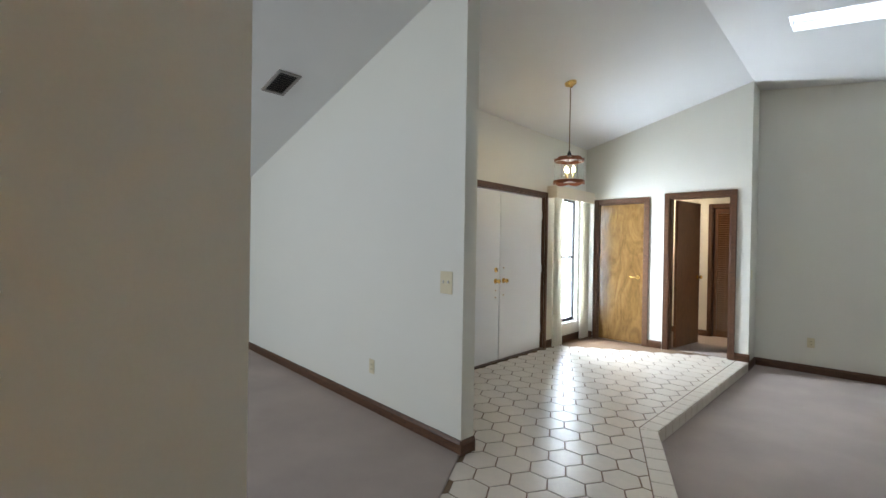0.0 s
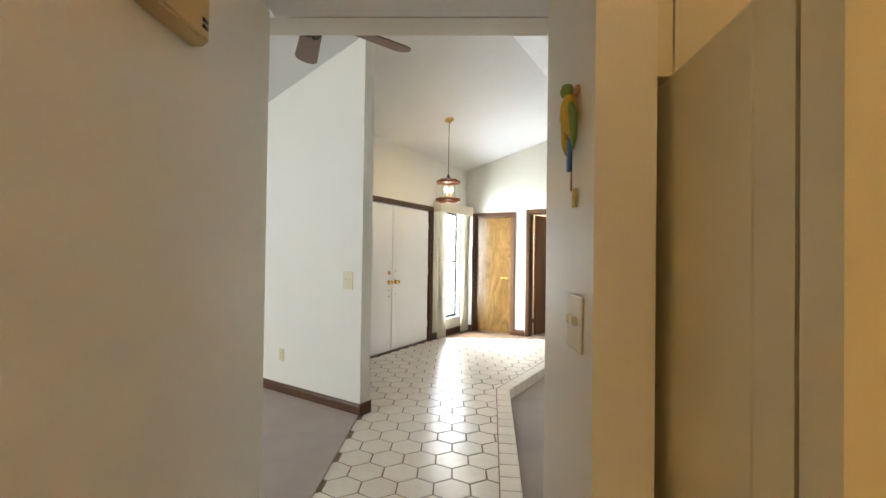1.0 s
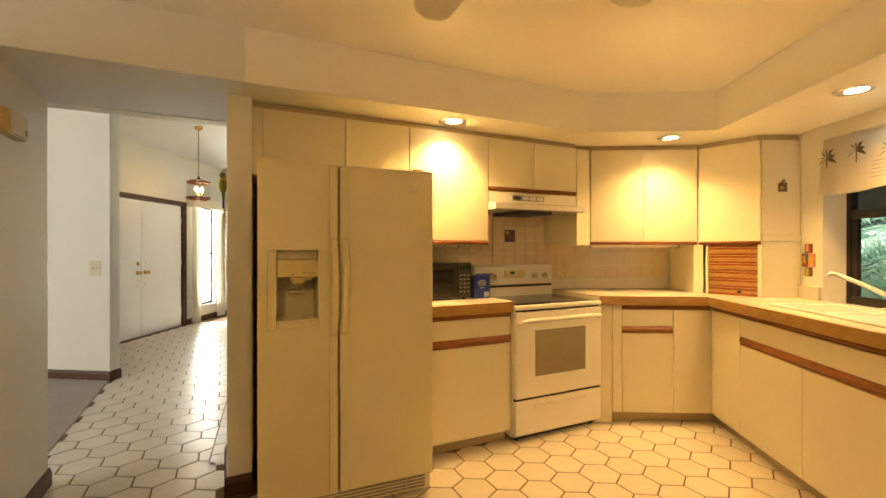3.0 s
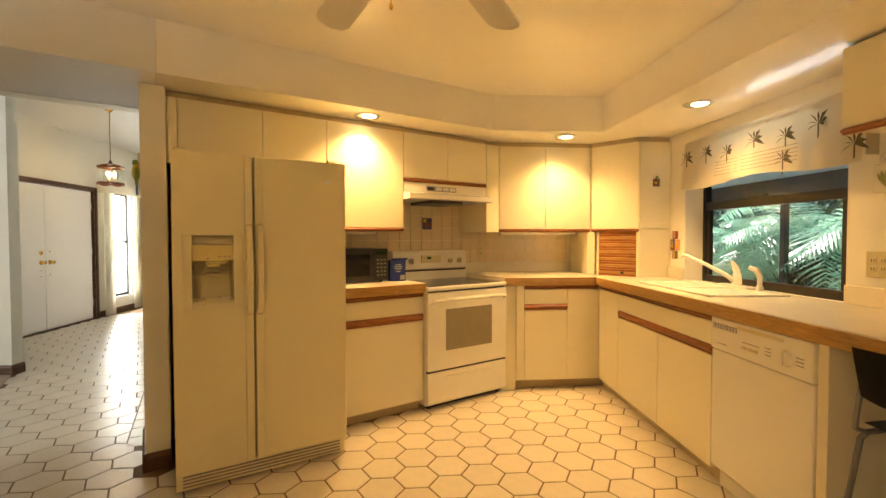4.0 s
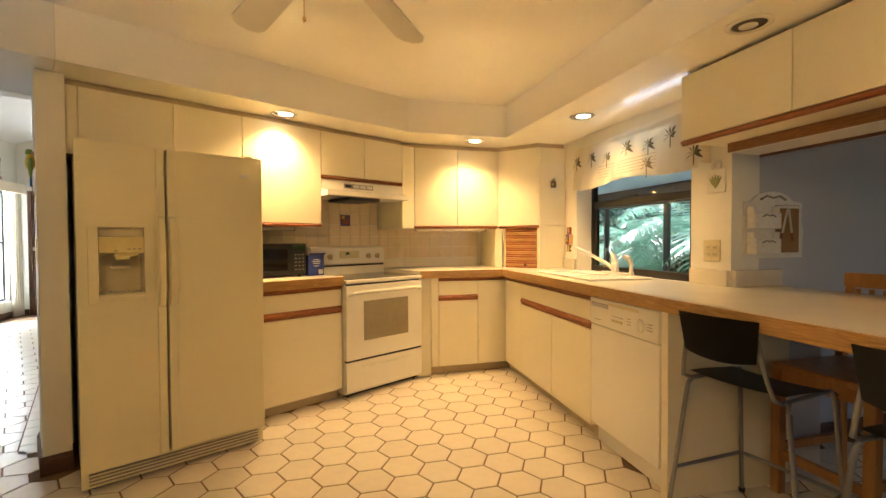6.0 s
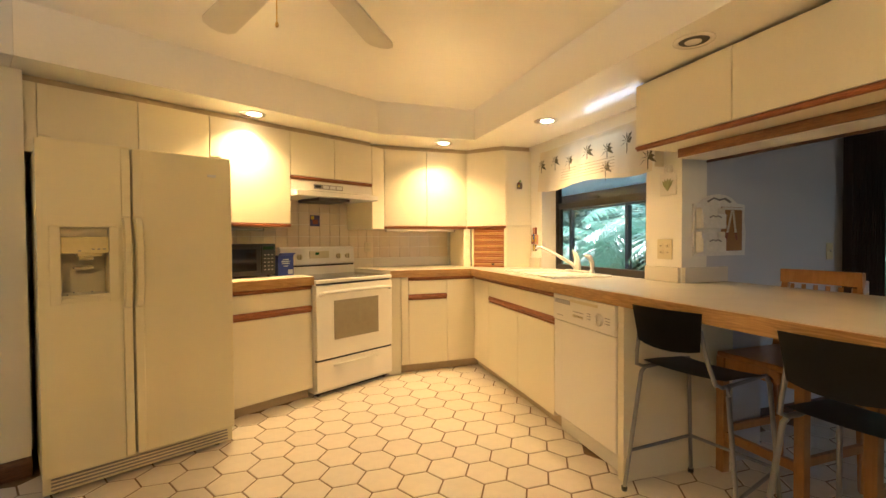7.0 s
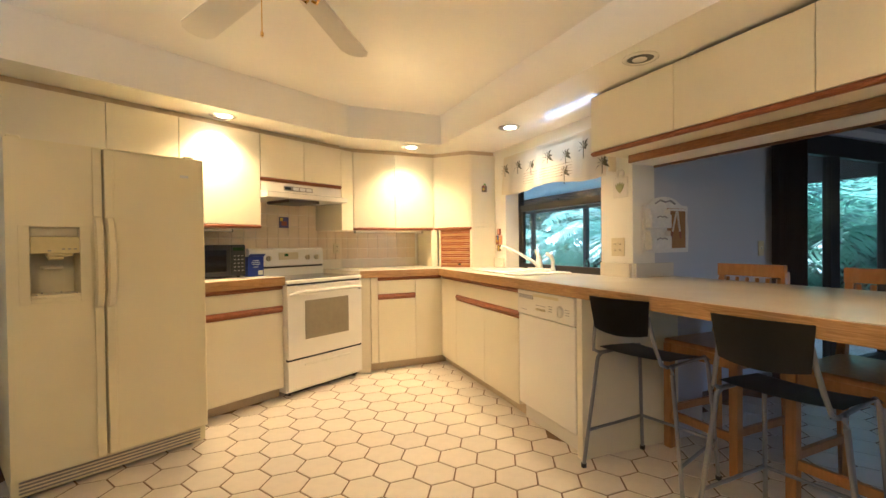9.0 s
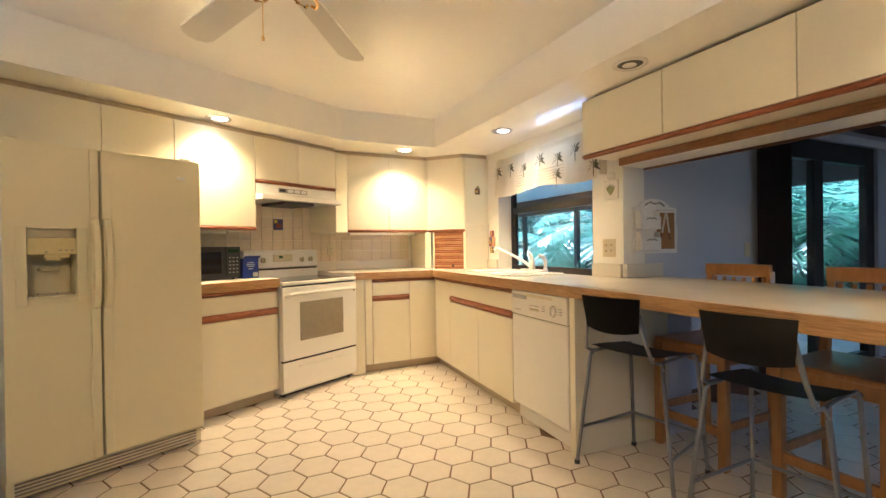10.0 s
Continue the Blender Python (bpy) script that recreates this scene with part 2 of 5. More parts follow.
def prism(bm, pts, z0, z1, bevel=0.0):
    """An upright slab over a plan polygon."""
    lo = [bm.verts.new((x, y, z0)) for x, y in pts]
    hi = [bm.verts.new((x, y, z1)) for x, y in pts]
    bm.faces.new(lo[::-1])
    top = bm.faces.new(hi)
    n = len(pts)
    for k in range(n):
        bm.faces.new((lo[k], lo[(k + 1) % n], hi[(k + 1) % n], hi[k]))
    bmesh.ops.recalc_face_normals(bm, faces=bm.faces)
    if bevel:
        bmesh.ops.bevel(bm, geom=list(top.edges), offset=bevel, segments=2, affect="EDGES", profile=0.5)
    return bm


def mesh_of(name, bm, material):
    me = bpy.data.meshes.new(name)
    bm.to_mesh(me)
    bm.free()
    me.materials.append(material)
    for p in me.polygons:
        p.use_smooth = len(p.vertices) == 4 and p.area < 0.0004
    return me


def part(name, bm, material, parent=None, label="", m=None, smooth=False):
    """Links a bmesh as one mesh object, under a thing or a part."""
    me = mesh_of(name, bm, material)
    if smooth:
        for p in me.polygons:
            p.use_smooth = True
        me.set_sharp_from_angle(angle=radians(40))
    ob = new(name, me)
    ob.parent = parent
    if m is not None:
        ob.matrix_local = m
    return tagged(ob, label)


def thing(name, m, label, category, group="", kind=""):
    ob = new(name)
    ob.empty_display_size = 0.1
    ob.matrix_world = m
    return tagged(ob, label, category, group, kind)


def structure(name, bm, material, label, category, m=None):
    ob = part(name, bm, material, None, label, m)
    return tagged(ob, category=category, kind="structure")


KA = pose(0, 0, 0, 0, 0, ANGLE)
CA, SA = math.cos(radians(ANGLE)), math.sin(radians(ANGLE))


def uv(u, v):
    return (u * CA - v * SA, u * SA + v * CA)


# ---- structure ----
def vault(x):
    """Height of the sloping ceiling."""
    return 2.83 + 0.258 * (x + 2.45) if x < -0.36 else 3.369 - 0.13 * (x + 0.36)


def wall(name, a, b, thick, z0, z1, material, label, holes=(), top=None):
    """A wall along a-b (plan), its face on that line and its body to the left of it; holes are (from, to, low, high) along it."""
    a, b = Vector((*a, 0)), Vector((*b, 0))
    d = b - a
    n = d.length
    m = Matrix.Translation(a) @ Matrix.Rotation(math.atan2(d.y, d.x), 4, "Z")
    cuts = sorted({0.0, n, *(h[0] for h in holes), *(h[1] for h in holes)})
    bm = bmesh.new()
    for s, e in zip(cuts, cuts[1:]):
        hole = next((h for h in holes if h[0] <= s + 1e-6 and h[1] >= e - 1e-6), None)
        spans = [(z0, hole[2]), (hole[3], z1)] if hole else [(z0, z1)]
        for lo, hi in spans:
            if hi - lo < 0.01:
                continue
            r = bmesh.ops.create_cube(bm, size=1)
            vs = r["verts"]
            bmesh.ops.transform(bm, verts=vs, matrix=Matrix.LocRotScale(((s + e) / 2, thick / 2, (lo + hi) / 2), None, (e - s, thick, hi - lo)))
            if top and hi == z1:
                for v in vs:
                    if v.co.z > hi - 1e-4:
                        w = m @ v.co
                        v.co.z = top(w.x)
    return structure(name, bm, material, label, "wall", m)


# floors
bm = prism(bmesh.new(), [(-2.7, 2.05), (-2.7, 6.5), (-0.36, 6.5), (-0.466, 3.398), (0.80, 0.50), (0.5, -0.6), (-1.0, -0.6), (-1.0, 1.6)], -0.16, -0.003)
prism(bm, [(-1.0, -6.0), (9.0, -6.0), (9.0, -0.5), (4.8, -0.5), (4.8, 2.0), (3.3, 2.0), (0.80, 0.50), (0.5, -0.6), (-1.0, -0.6)], -0.16, -0.003)
floor = structure("floor", bm, GROUT, "brown grout bed between cream hexagon floor tiles", "floor")
structure("carpet_left", prism(bmesh.new(), [(-5.2, -4.0), (-1.6, -4.0), uv(-0.10, -3.0), uv(-0.10, 0.2), (-0.17, 0.13), (-1.25, 2.08), (-5.2, 2.35)], -0.1, 0.008, 0.006), CARPET, "grey beige cut pile carpet", "carpet")
structure("carpet_sunken", prism(bmesh.new(), [(-0.36, 6.9), (-0.47, 3.40), (0.80, 0.52), (4.2, 2.6), (4.2, 6.9)], -0.25, -0.10), CARPET, "grey beige carpet in the sunken room", "carpet")
structure("hall_floor", box(-2.6, -0.47, 6.36, 7.9, -0.1, 0.006, 0), CARPET, "grey beige carpet in the back hall", "carpet")

# walls round the entry and the living rooms
wall("wall_front", (-2.45, 6.45), (-2.45, 2.27), -0.16, -0.1, 2.83, PAINT, "cream painted entry wall", holes=[(0.39, 1.0, 0.28, 2.04), (1.32, 3.22, -0.1, 2.02)])
wall("wall_closet", (-2.45, 6.32), (-0.36, 6.32), 0.13, -0.1, 2.83, PAINT, "cream painted wall with two doors", holes=[(0.20, 0.87, -0.1, 2.0), (1.18, 1.89, -0.1, 2.03)], top=vault)
wall("wall_far", (-0.36, 6.75), (4.2, 6.75), 0.15, -0.25, 3.3, PAINT, "pale painted living room wall", top=vault)
structure("wall_jog", prism(bmesh.new(), [(-0.47, 6.45), (-0.36, 6.45), (-0.36, 6.9), (-0.47, 6.9)], -0.2, 3.37), PAINT, "pale painted wall return", "wall")
wall("wall_living_end", (4.2, 6.9), (4.2, 2.0), 0.15, -0.25, 2.9, PAINT, "pale painted living room wall")
wall("wall_partition", (-5.0, 2.33), (-1.245, 2.083), 0.115, -0.1, 2.2, PAINT, "tall white partition wall with sloping top", top=vault)
wall("wall_left_far", (-5.0, -4.2), (-5.0, 2.5), 0.15, -0.1, 2.16, PAINT, "cream painted wall")
wall("wall_left_south", (-1.0, -4.0), (-5.1, -4.0), 0.15, -0.1, 3.4, PAINT, "cream painted wall", top=vault)
# back hall behind the open door
wall("wall_hall_back", (-2.6, 7.75), (-0.42, 7.75), 0.12, -0.1, 2.4, PAINT, "cream painted back hall wall", holes=[(1.53, 2.1, -0.1, 2.0)])
structure("hall_ceiling", box(-2.6, -0.47, 6.46, 8.0, 2.3, 2.4, 0), CEIL, "white back hall ceiling", "ceiling")
structure("wall_hall_light_stop", box(-2.6, -0.47, 8.001, 8.1, -0.1, 2.4, 0), PAINT, "closing wall added behind the louvred door against light leaks", "wall")
structure("wall_hall_end", box(-2.7, -2.6, 6.45, 8.0, -0.1, 2.4, 0), PAINT, "cream painted back hall wall", "wall")
structure("wall_hall_side", box(-0.47, -0.40, 6.91, 8.0, -0.1, 2.4, 0), PAINT, "cream painted back hall wall", "wall")
# kitchen walls
WALLV, UPV, BASEV = 0.12, -0.28, -0.45
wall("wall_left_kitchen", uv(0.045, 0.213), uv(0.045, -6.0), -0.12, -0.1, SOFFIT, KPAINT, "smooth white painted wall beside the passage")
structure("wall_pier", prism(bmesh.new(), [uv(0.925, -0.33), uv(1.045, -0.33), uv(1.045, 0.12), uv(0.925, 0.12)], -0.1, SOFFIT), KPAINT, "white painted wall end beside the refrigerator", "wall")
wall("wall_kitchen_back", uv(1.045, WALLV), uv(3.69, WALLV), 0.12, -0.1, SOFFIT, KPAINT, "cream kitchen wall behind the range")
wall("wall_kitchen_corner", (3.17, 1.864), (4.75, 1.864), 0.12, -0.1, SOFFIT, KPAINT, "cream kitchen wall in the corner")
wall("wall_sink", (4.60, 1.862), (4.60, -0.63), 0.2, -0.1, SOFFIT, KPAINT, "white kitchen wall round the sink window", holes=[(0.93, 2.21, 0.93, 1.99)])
structure("wall_header", prism(bmesh.new(), [uv(-0.08, 0.252), uv(1.0, 0.252), uv(1.0, 0.37), uv(-0.08, 0.37)], SOFFIT - 0.003, 3.33), PAINT, "white painted wall over the passage", "wall")
wall("wall_living_kitchen", uv(1.0, 0.27), uv(4.6, 0.27), 0.1, SOFFIT, 3.4, PAINT, "white painted wall above the kitchen", top=vault)
wall("wall_dining", (4.80, -0.63), (9.0, -0.63), 0.15, -0.1, 2.6, GREYBLUE, "grey blue painted dining wall", holes=[(1.45, 3.3, -0.1, 2.1)])
wall("wall_dining_end", (9.0, -0.5), (9.0, -6.0), 0.15, -0.1, 2.6, GREYBLUE, "grey blue painted dining wall")
wall("wall_south", (9.0, -6.0), (-1.0, -6.0), 0.15, -0.1, 2.6, KPAINT, "white painted wall", holes=[(1.8, 3.4, 0.8, 2.0)])
# ceilings
bm = bmesh.new()
for xa, xb in ((-5.2, -0.36), (-0.36, 4.3)):
    sk = (0.13, 1.10, 4.60, 4.95)
    spans = [(-4.2, 7.0, xa, xb)] if xa < -1 else [(-4.2, sk[2], xa, xb), (sk[3], 7.0, xa, xb), (sk[2], sk[3], xa, sk[0]), (sk[2], sk[3], sk[1], xb)]
    for y0, y1, p, q in spans:
        if xa > -1:
            y0 = max(y0, 0.0)
        vs = [bm.verts.new((x, y, (vault(x) if x > -0.36 or xa < -1 else 3.369) + dz)) for dz in (0, 0.12) for x, y in ((p, y0), (q, y0), (q, y1), (p, y1))]
        for f in ((0, 1, 2, 3), (7, 6, 5, 4), (0, 4, 5, 1), (1, 5, 6, 2), (2, 6, 7, 3), (3, 7, 4, 0)):
            bm.faces.new([vs[k] for k in f])
bmesh.ops.recalc_face_normals(bm, faces=bm.faces)
structure("ceiling_vault", bm, CEIL, "white textured sloping ceiling", "ceiling")
bm = bmesh.new()
TR = [uv(0.045, -0.545), (3.08, 1.02), (3.95, 1.01), (3.95, -6.0), uv(0.045, -6.0)]
LOW = [([uv(1.0, 0.26), uv(3.4, 0.26), (3.08, 1.02), uv(1.0, -0.545)]),
       ([uv(3.4, 0.26), (3.4, 2.1), (3.95, 2.1), (3.95, 1.01), (3.08, 1.02)]),
       ([(3.95, -6.0), (3.95, 2.1), (4.9, 2.1), (4.9, -6.0)])]
for poly in LOW:
    prism(bm, poly, SOFFIT, TRAY + 0.1)
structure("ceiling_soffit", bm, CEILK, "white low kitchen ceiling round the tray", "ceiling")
structure("ceiling_passage", prism(bmesh.new(), [uv(0.045, 0.25), uv(0.999, 0.25), uv(0.999, -0.545), uv(0.045, -0.545)], SOFFIT, TRAY + 0.1), CEIL, "white low ceiling over the passage", "ceiling")
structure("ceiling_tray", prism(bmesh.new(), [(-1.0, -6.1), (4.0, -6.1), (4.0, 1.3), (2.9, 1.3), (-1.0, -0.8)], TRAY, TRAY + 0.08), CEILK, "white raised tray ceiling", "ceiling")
structure("ceiling_dining", box(4.91, 9.1, -6.1, -0.5, 2.45, 2.55, 0), CEIL, "white dining room ceiling", "ceiling")


DOME = bpy.data.materials.new("white acrylic skylight")
DOME.use_nodes = True
tr = DOME.node_tree.nodes.new("ShaderNodeBsdfTranslucent")
tr.inputs["Color"].default_value = (0.85, 0.87, 0.88, 1)
DOME.node_tree.links.new(tr.outputs[0], DOME.node_tree.nodes["Material Output"].inputs["Surface"])
structure("skylight", box(-0.1, 1.4, 4.3, 5.6, 3.47, 3.48, 0), DOME, "white translucent skylight pane, oversized to block direct sun", "skylight")


# ---- baseboards, casings ----
def skirting(a, b, z=0.0, h=0.095, label="dark stained wooden baseboard", back=0.014):
    """A skirting on the line a-b, its body to the right of the way from a to b."""
    a, b = Vector((*a, 0)), Vector((*b, 0))
    d = b - a
    m = Matrix.Translation(a + Vector((0, 0, z))) @ Matrix.Rotation(math.atan2(d.y, d.x), 4, "Z")
    bm = bmesh.new()
    prof = [(0, 0), (-back, 0), (-back, h * 0.72), (-back * 0.55, h * 0.9), (-back * 0.35, h), (0, h)]
    rings = [[bm.verts.new((x, y, zz)) for y, zz in prof] for x in (0, d.length)]
    n = len(prof)
    for k in range(n):
        bm.faces.new((rings[0][k], rings[0][(k + 1) % n], rings[1][(k + 1) % n], rings[1][k]))
    bm.faces.new(rings[0])
    bm.faces.new(rings[1][::-1])
    bmesh.ops.recalc_face_normals(bm, faces=bm.faces)
    return structure("baseboard", bm, TRIM, label, "baseboard", m)


skirting((-5.0, 2.33), (-1.232, 2.082))
skirting((-1.245, 2.068), (-1.238, 2.205))
skirting((-2.45, 5.20), (-2.45, 6.32))
skirting((-2.45, 6.32), (-2.32, 6.32))
skirting((-1.525, 6.32), (-1.34, 6.32))
skirting((-0.50, 6.32), (-0.346, 6.32))
skirting((-0.36, 6.306), (-0.36, 6.75), z=-0.10)
skirting((-0.36, 6.75), (4.2, 6.75), z=-0.10)
skirting(uv(0.045, -4.5), uv(0.045, 0.227))
skirting(uv(0.925, 0.12), uv(0.925, -0.344))
skirting(uv(0.911, -0.33), uv(1.045, -0.33), h=0.10)
skirting((4.85, -0.63), (6.2, -0.63))
skirting((-2.6, 7.75), (-1.08, 7.75))


def casing(name, m, w, h, label, face=0.06, deep=0.018, reveal=0.13):
    """A door casing in the plane y=0 (room towards -y), with its jambs; the opening is w by h from x=0."""
    ob = thing(name, m, label, "door casing", kind="structure")
    for x0, x1, z0, z1 in ((-face, 0.004, 0, h + face), (w - 0.004, w + face, 0, h + face), (0.004, w - 0.004, h - 0.004, h + face)):
        part("casing_board", box(x0, x1, -deep, -0.001, z0, z1, 0.004), TRIM, ob)
    for x0, x1, z0, z1 in ((0.0, 0.02, 0, h), (w - 0.02, w, 0, h), (0.02, w - 0.02, h - 0.02, h)):
        part("jamb", box(x0, x1, 0.001, reveal, z0, z1, 0.002), TRIM, ob)
    return ob


FRONT = pose(-2.45, 3.23, 0, 0, 0, 90)
casing("door_casing_entry", FRONT, 1.90, 2.02, "dark stained casing round the double entry doors", face=0.05)
casing("door_casing_closet", pose(-2.25, 6.32, 0), 0.67, 2.0, "dark stained casing round the closet door")
casing("door_casing_hall", pose(-1.27, 6.32, 0), 0.71, 2.03, "dark stained casing round the hall doorway")
casing("door_casing_louvre", pose(-1.07, 7.75, 0), 0.57, 2.0, "dark stained casing round the louvred door", face=0.05)


def knob(parent, x, y, z, d=-1, r=0.027, material=BRASS):
    bm = bmesh.new()
    lathe(bm, [(0.0, 0), (0.030, 0), (0.030, 0.006), (0.012, 0.010), (0.011, 0.03), (r * 0.8, 0.036), (r, 0.05), (r * 0.85, 0.062), (r * 0.4, 0.068), (0, 0.069)], 16, Matrix.Translation((x, y, z)) @ Matrix.Rotation(radians(90 if d < 0 else -90), 4, "X"))
    return part("knob", bm, material, parent, "round brass knob", smooth=True)


# entry doors: two white leaves
for k, (x0, lab) in enumerate(((0.025, "white painted flush entry door with brass locks"), (0.957, "white painted flush entry door with a brass knob"))):
    dr = thing("door_leaf", FRONT @ pose(x0, 0.035, 0.012), lab, "door", "double entry doors", kind="")
    part("panel", box(0, 0.917, 0, 0.044, 0, 1.98, 0.003), WHITEDOOR, dr)
    kx = 0.917 - 0.07 if k == 0 else 0.07
    knob(dr, kx, 0, 0.93)
    bm = lathe(bmesh.new(), [(0, 0), (0.028, 0), (0.028, 0.012), (0.02, 0.018), (0, 0.018)], 16, Matrix.Translation((kx, 0, 1.06)) @ Matrix.Rotation(radians(90), 4, "X"))
    if k == 0:
        part("deadbolt", bm, BRASS, dr, "round brass deadbolt", smooth=True)
        part("peephole", cyl(bmesh.new(), 0.012, (0.45, 0.001, 1.47), (0.45, -0.006, 1.47)), BLACK, dr)
        for z in (0.02, 0.10):
            part("bolt_screw", cyl(bmesh.new(), 0.008, (kx, 0.001, 0.72 + z), (kx, -0.005, 0.72 + z), seg=10), BRASS, dr)
    else:
        bm.free()
        part("bolt_screw", cyl(bmesh.new(), 0.008, (kx, 0.001, 1.08), (kx, -0.005, 1.08), seg=10), BRASS, dr)
        part("bolt_screw", cyl(bmesh.new(), 0.008, (kx, 0.001, 0.76), (kx, -0.005, 0.76), seg=10), BRASS, dr)
        for z in (0.25, 1.05, 1.75):
            part("hinge", cyl(bmesh.new(), 0.008, (0.921, -0.006, z - 0.05), (0.921, -0.006, z + 0.05), seg=10), CHROME, dr)
structure("door_threshold", box(-2.56, -2.43, 3.24, 5.12, 0.0, 0.012, 0.004), TRIM, "dark entry door sill", "door sill")

# closet door, closed
dr = thing("door_leaf", pose(-2.228, 6.335, 0.012), "varnished birch closet door with a metal lever", "door")
part("panel", box(0, 0.626, 0, 0.035, 0, 1.965, 0.003), DOORW, dr)
bm = lathe(bmesh.new(), [(0, 0), (0.027, 0), (0.027, 0.008), (0.01, 0.012), (0.01, 0.04), (0, 0.04)], 14, Matrix.Translation((0.56, 0, 0.93)) @ Matrix.Rotation(radians(90), 4, "X"))
cube(bm, 0.47, 0.575, -0.052, -0.036, 0.92, 0.94, 0.006)
part("lever", bm, BRASS, dr, "brass door lever", smooth=True)
# hall door, open inwards
dr = thing("door_leaf", pose(-1.235, 6.46, 0.014, 0, 0, 80), "dark stained wooden door standing open", "door")
part("panel", box(0, 0.665, -0.035, 0, 0, 1.99, 0.003), DARKDOOR, dr)
knob(dr, 0.60, -0.035, 0.94)
# louvred door at the back of the hall
dr = thing("door_leaf", pose(-1.045, 7.775, 0.014), "red brown louvred closet door", "door")
for x0, x1, z0, z1 in ((0, 0.045, 0, 1.96), (0.475, 0.52, 0, 1.96), (0.045, 0.475, 0, 0.10), (0.045, 0.475, 1.89, 1.96)):
    part("rail", box(x0, x1, 0, 0.03, z0, z1, 0.003), DARKDOOR, dr)
for k in range(53):
    part("slat", box(0.045, 0.475, -0.004, 0.004, -0.021, 0.021, 0.002, 1), DARKDOOR, dr, m=pose(0, 0.015, 0.118 + k * 0.0337, -38, 0, 0))

# ---- front window with its curtains ----
win = thing("window_1", pose(-2.45, 5.45, 0, 0, 0, 90), "tall dark framed entry window", "window", kind="structure")
for x0, x1, z0, z1 in ((0.0, 0.03, 0.28, 2.04), (0.58, 0.61, 0.28, 2.04), (0.03, 0.58, 0.28, 0.32), (0.03, 0.58, 2.0, 2.04), (0.03, 0.58, 1.19, 1.225)):
    part("window_frame", box(x0, x1, 0.05, 0.09, z0, z1, 0.003), BRONZE, win)
pane = part("pane", box(0.03, 0.58, 0.066, 0.070, 0.32, 2.0, 0), WINGLASS, win)
pane.visible_shadow = False
part("window_sill", box(-0.02, 0.63, -0.03, 0.05, 0.262, 0.28, 0.004), WHITEDOOR, win)


def curtain(m, w, h, folds, amp, material, label, seed=0):
    """A hanging curtain with soft folds, local x along its width, z down to 0."""
    rnd = random.Random(seed)
    ob = thing("curtain", m, label, "curtain", "entry window curtains")
    bm = bmesh.new()
    nx, nz = folds * 10, 14
    ph = [rnd.uniform(-0.5, 0.5) for _ in range(folds + 2)]
    rows = []
    for j in range(nz + 1):
        f = j / nz
        row = []
        for i in range(nx + 1):
            s = i / nx
            k = s * folds
            a = amp * (0.6 + 0.4 * f) * math.sin(k * math.tau + ph[int(k)] * math.sin(k * math.pi) ** 2)
            row.append(bm.verts.new((s * w * (1 - 0.06 * math.sin(f * math.pi)), a, h * (1 - f))))
        rows.append(row)
    for a, b in zip(rows, rows[1:]):
        for i in range(nx):
            bm.faces.new((a[i], a[i + 1], b[i + 1], b[i]))
    bmesh.ops.solidify(bm, geom=bm.faces[:], thickness=0.003)
    part("cloth", bm, material, ob, smooth=True)
    return ob


curtain(pose(-2.36, 5.22, 0.02, 0, 0, 90), 0.23, 2.0, 4, 0.022, SHEER, "cream pleated curtain beside the entry door", 1)
curtain(pose(-2.36, 6.0, 0.02, 0, 0, 90), 0.24, 2.0, 4, 0.022, SHEER, "cream pleated curtain in the entry corner", 2)
vb = thing("curtain_valance", pose(-2.45, 5.17, 2.02, 0, 0, 90), "cream box valance over the entry window", "valance")
part("front_board", box(0, 1.12, -0.15, -0.135, -0.02, 0.14, 0.01), FABRIC, vb)
part("return_board", box(0, 0.015, -0.135, -0.002, -0.02, 0.14, 0.004), FABRIC, vb)
part("top_board", box(0.015, 1.12, -0.135, -0.002, 0.13, 0.14, 0.002), FABRIC, vb)


# ---- switches and outlets ----
def plate(m, w, h, label, kind, toggles, material=IVORY):
    """A wall plate in the plane y=0, facing -y, centred."""
    ob = thing("wall_switch" if kind == "switch" else "wall_outlet", m, label, "switch" if kind == "switch" else "outlet")
    part("cover_plate", box(-w / 2, w / 2, -0.006, -0.0005, -h / 2, h / 2, 0.003), material, ob)
    for k in range(toggles):
        x = (k - (toggles - 1) / 2) * 0.046
        if kind == "switch":
            part("toggle", box(x - 0.005, x + 0.005, -0.016, -0.005, -0.004, 0.014, 0.002), WHITE, ob)
        else:
            for z in (-0.02, 0.02):
                bm = box(x - 0.016, x + 0.016, -0.009, -0.005, z - 0.014, z + 0.014, 0.004)
                part("socket", bm, material, ob)
                bm = bmesh.new()
                for dx in (-0.006, 0.006):
                    cube(bm, x + dx - 0.0015, x + dx + 0.0015, -0.0095, -0.0088, z - 0.006, z + 0.005)
                part("slot", bm, BLACK, ob)
    return ob


plate(pose(-1.40, 2.0925, 1.10, 0, 0, -3.77), 0.115, 0.15, "ivory double light switch on the partition", "switch", 2)
plate(pose(-2.26, 2.149, 0.36, 0, 0, -3.77), 0.07, 0.115, "ivory outlet low on the partition", "outlet", 1)
plate(pose(0.19, 6.75, 0.26), 0.07, 0.115, "ivory outlet low on the living room wall", "outlet", 1)
plate(pose(-0.36, 6.42, 1.05, 0, 0, 90), 0.07, 0.115, "ivory light switch on the wall return", "switch", 1)
plate(pose(-1.3, 7.75, 1.08), 0.07, 0.115, "ivory light switch in the back hall", "switch", 1)
PIERL = pose(*uv(0.925, -0.2), 0, 0, 0, ANGLE - 90)
plate(PIERL @ pose(0.012, 0, 1.18), 0.115, 0.12, "ivory double light switch on the wall end", "switch", 2)
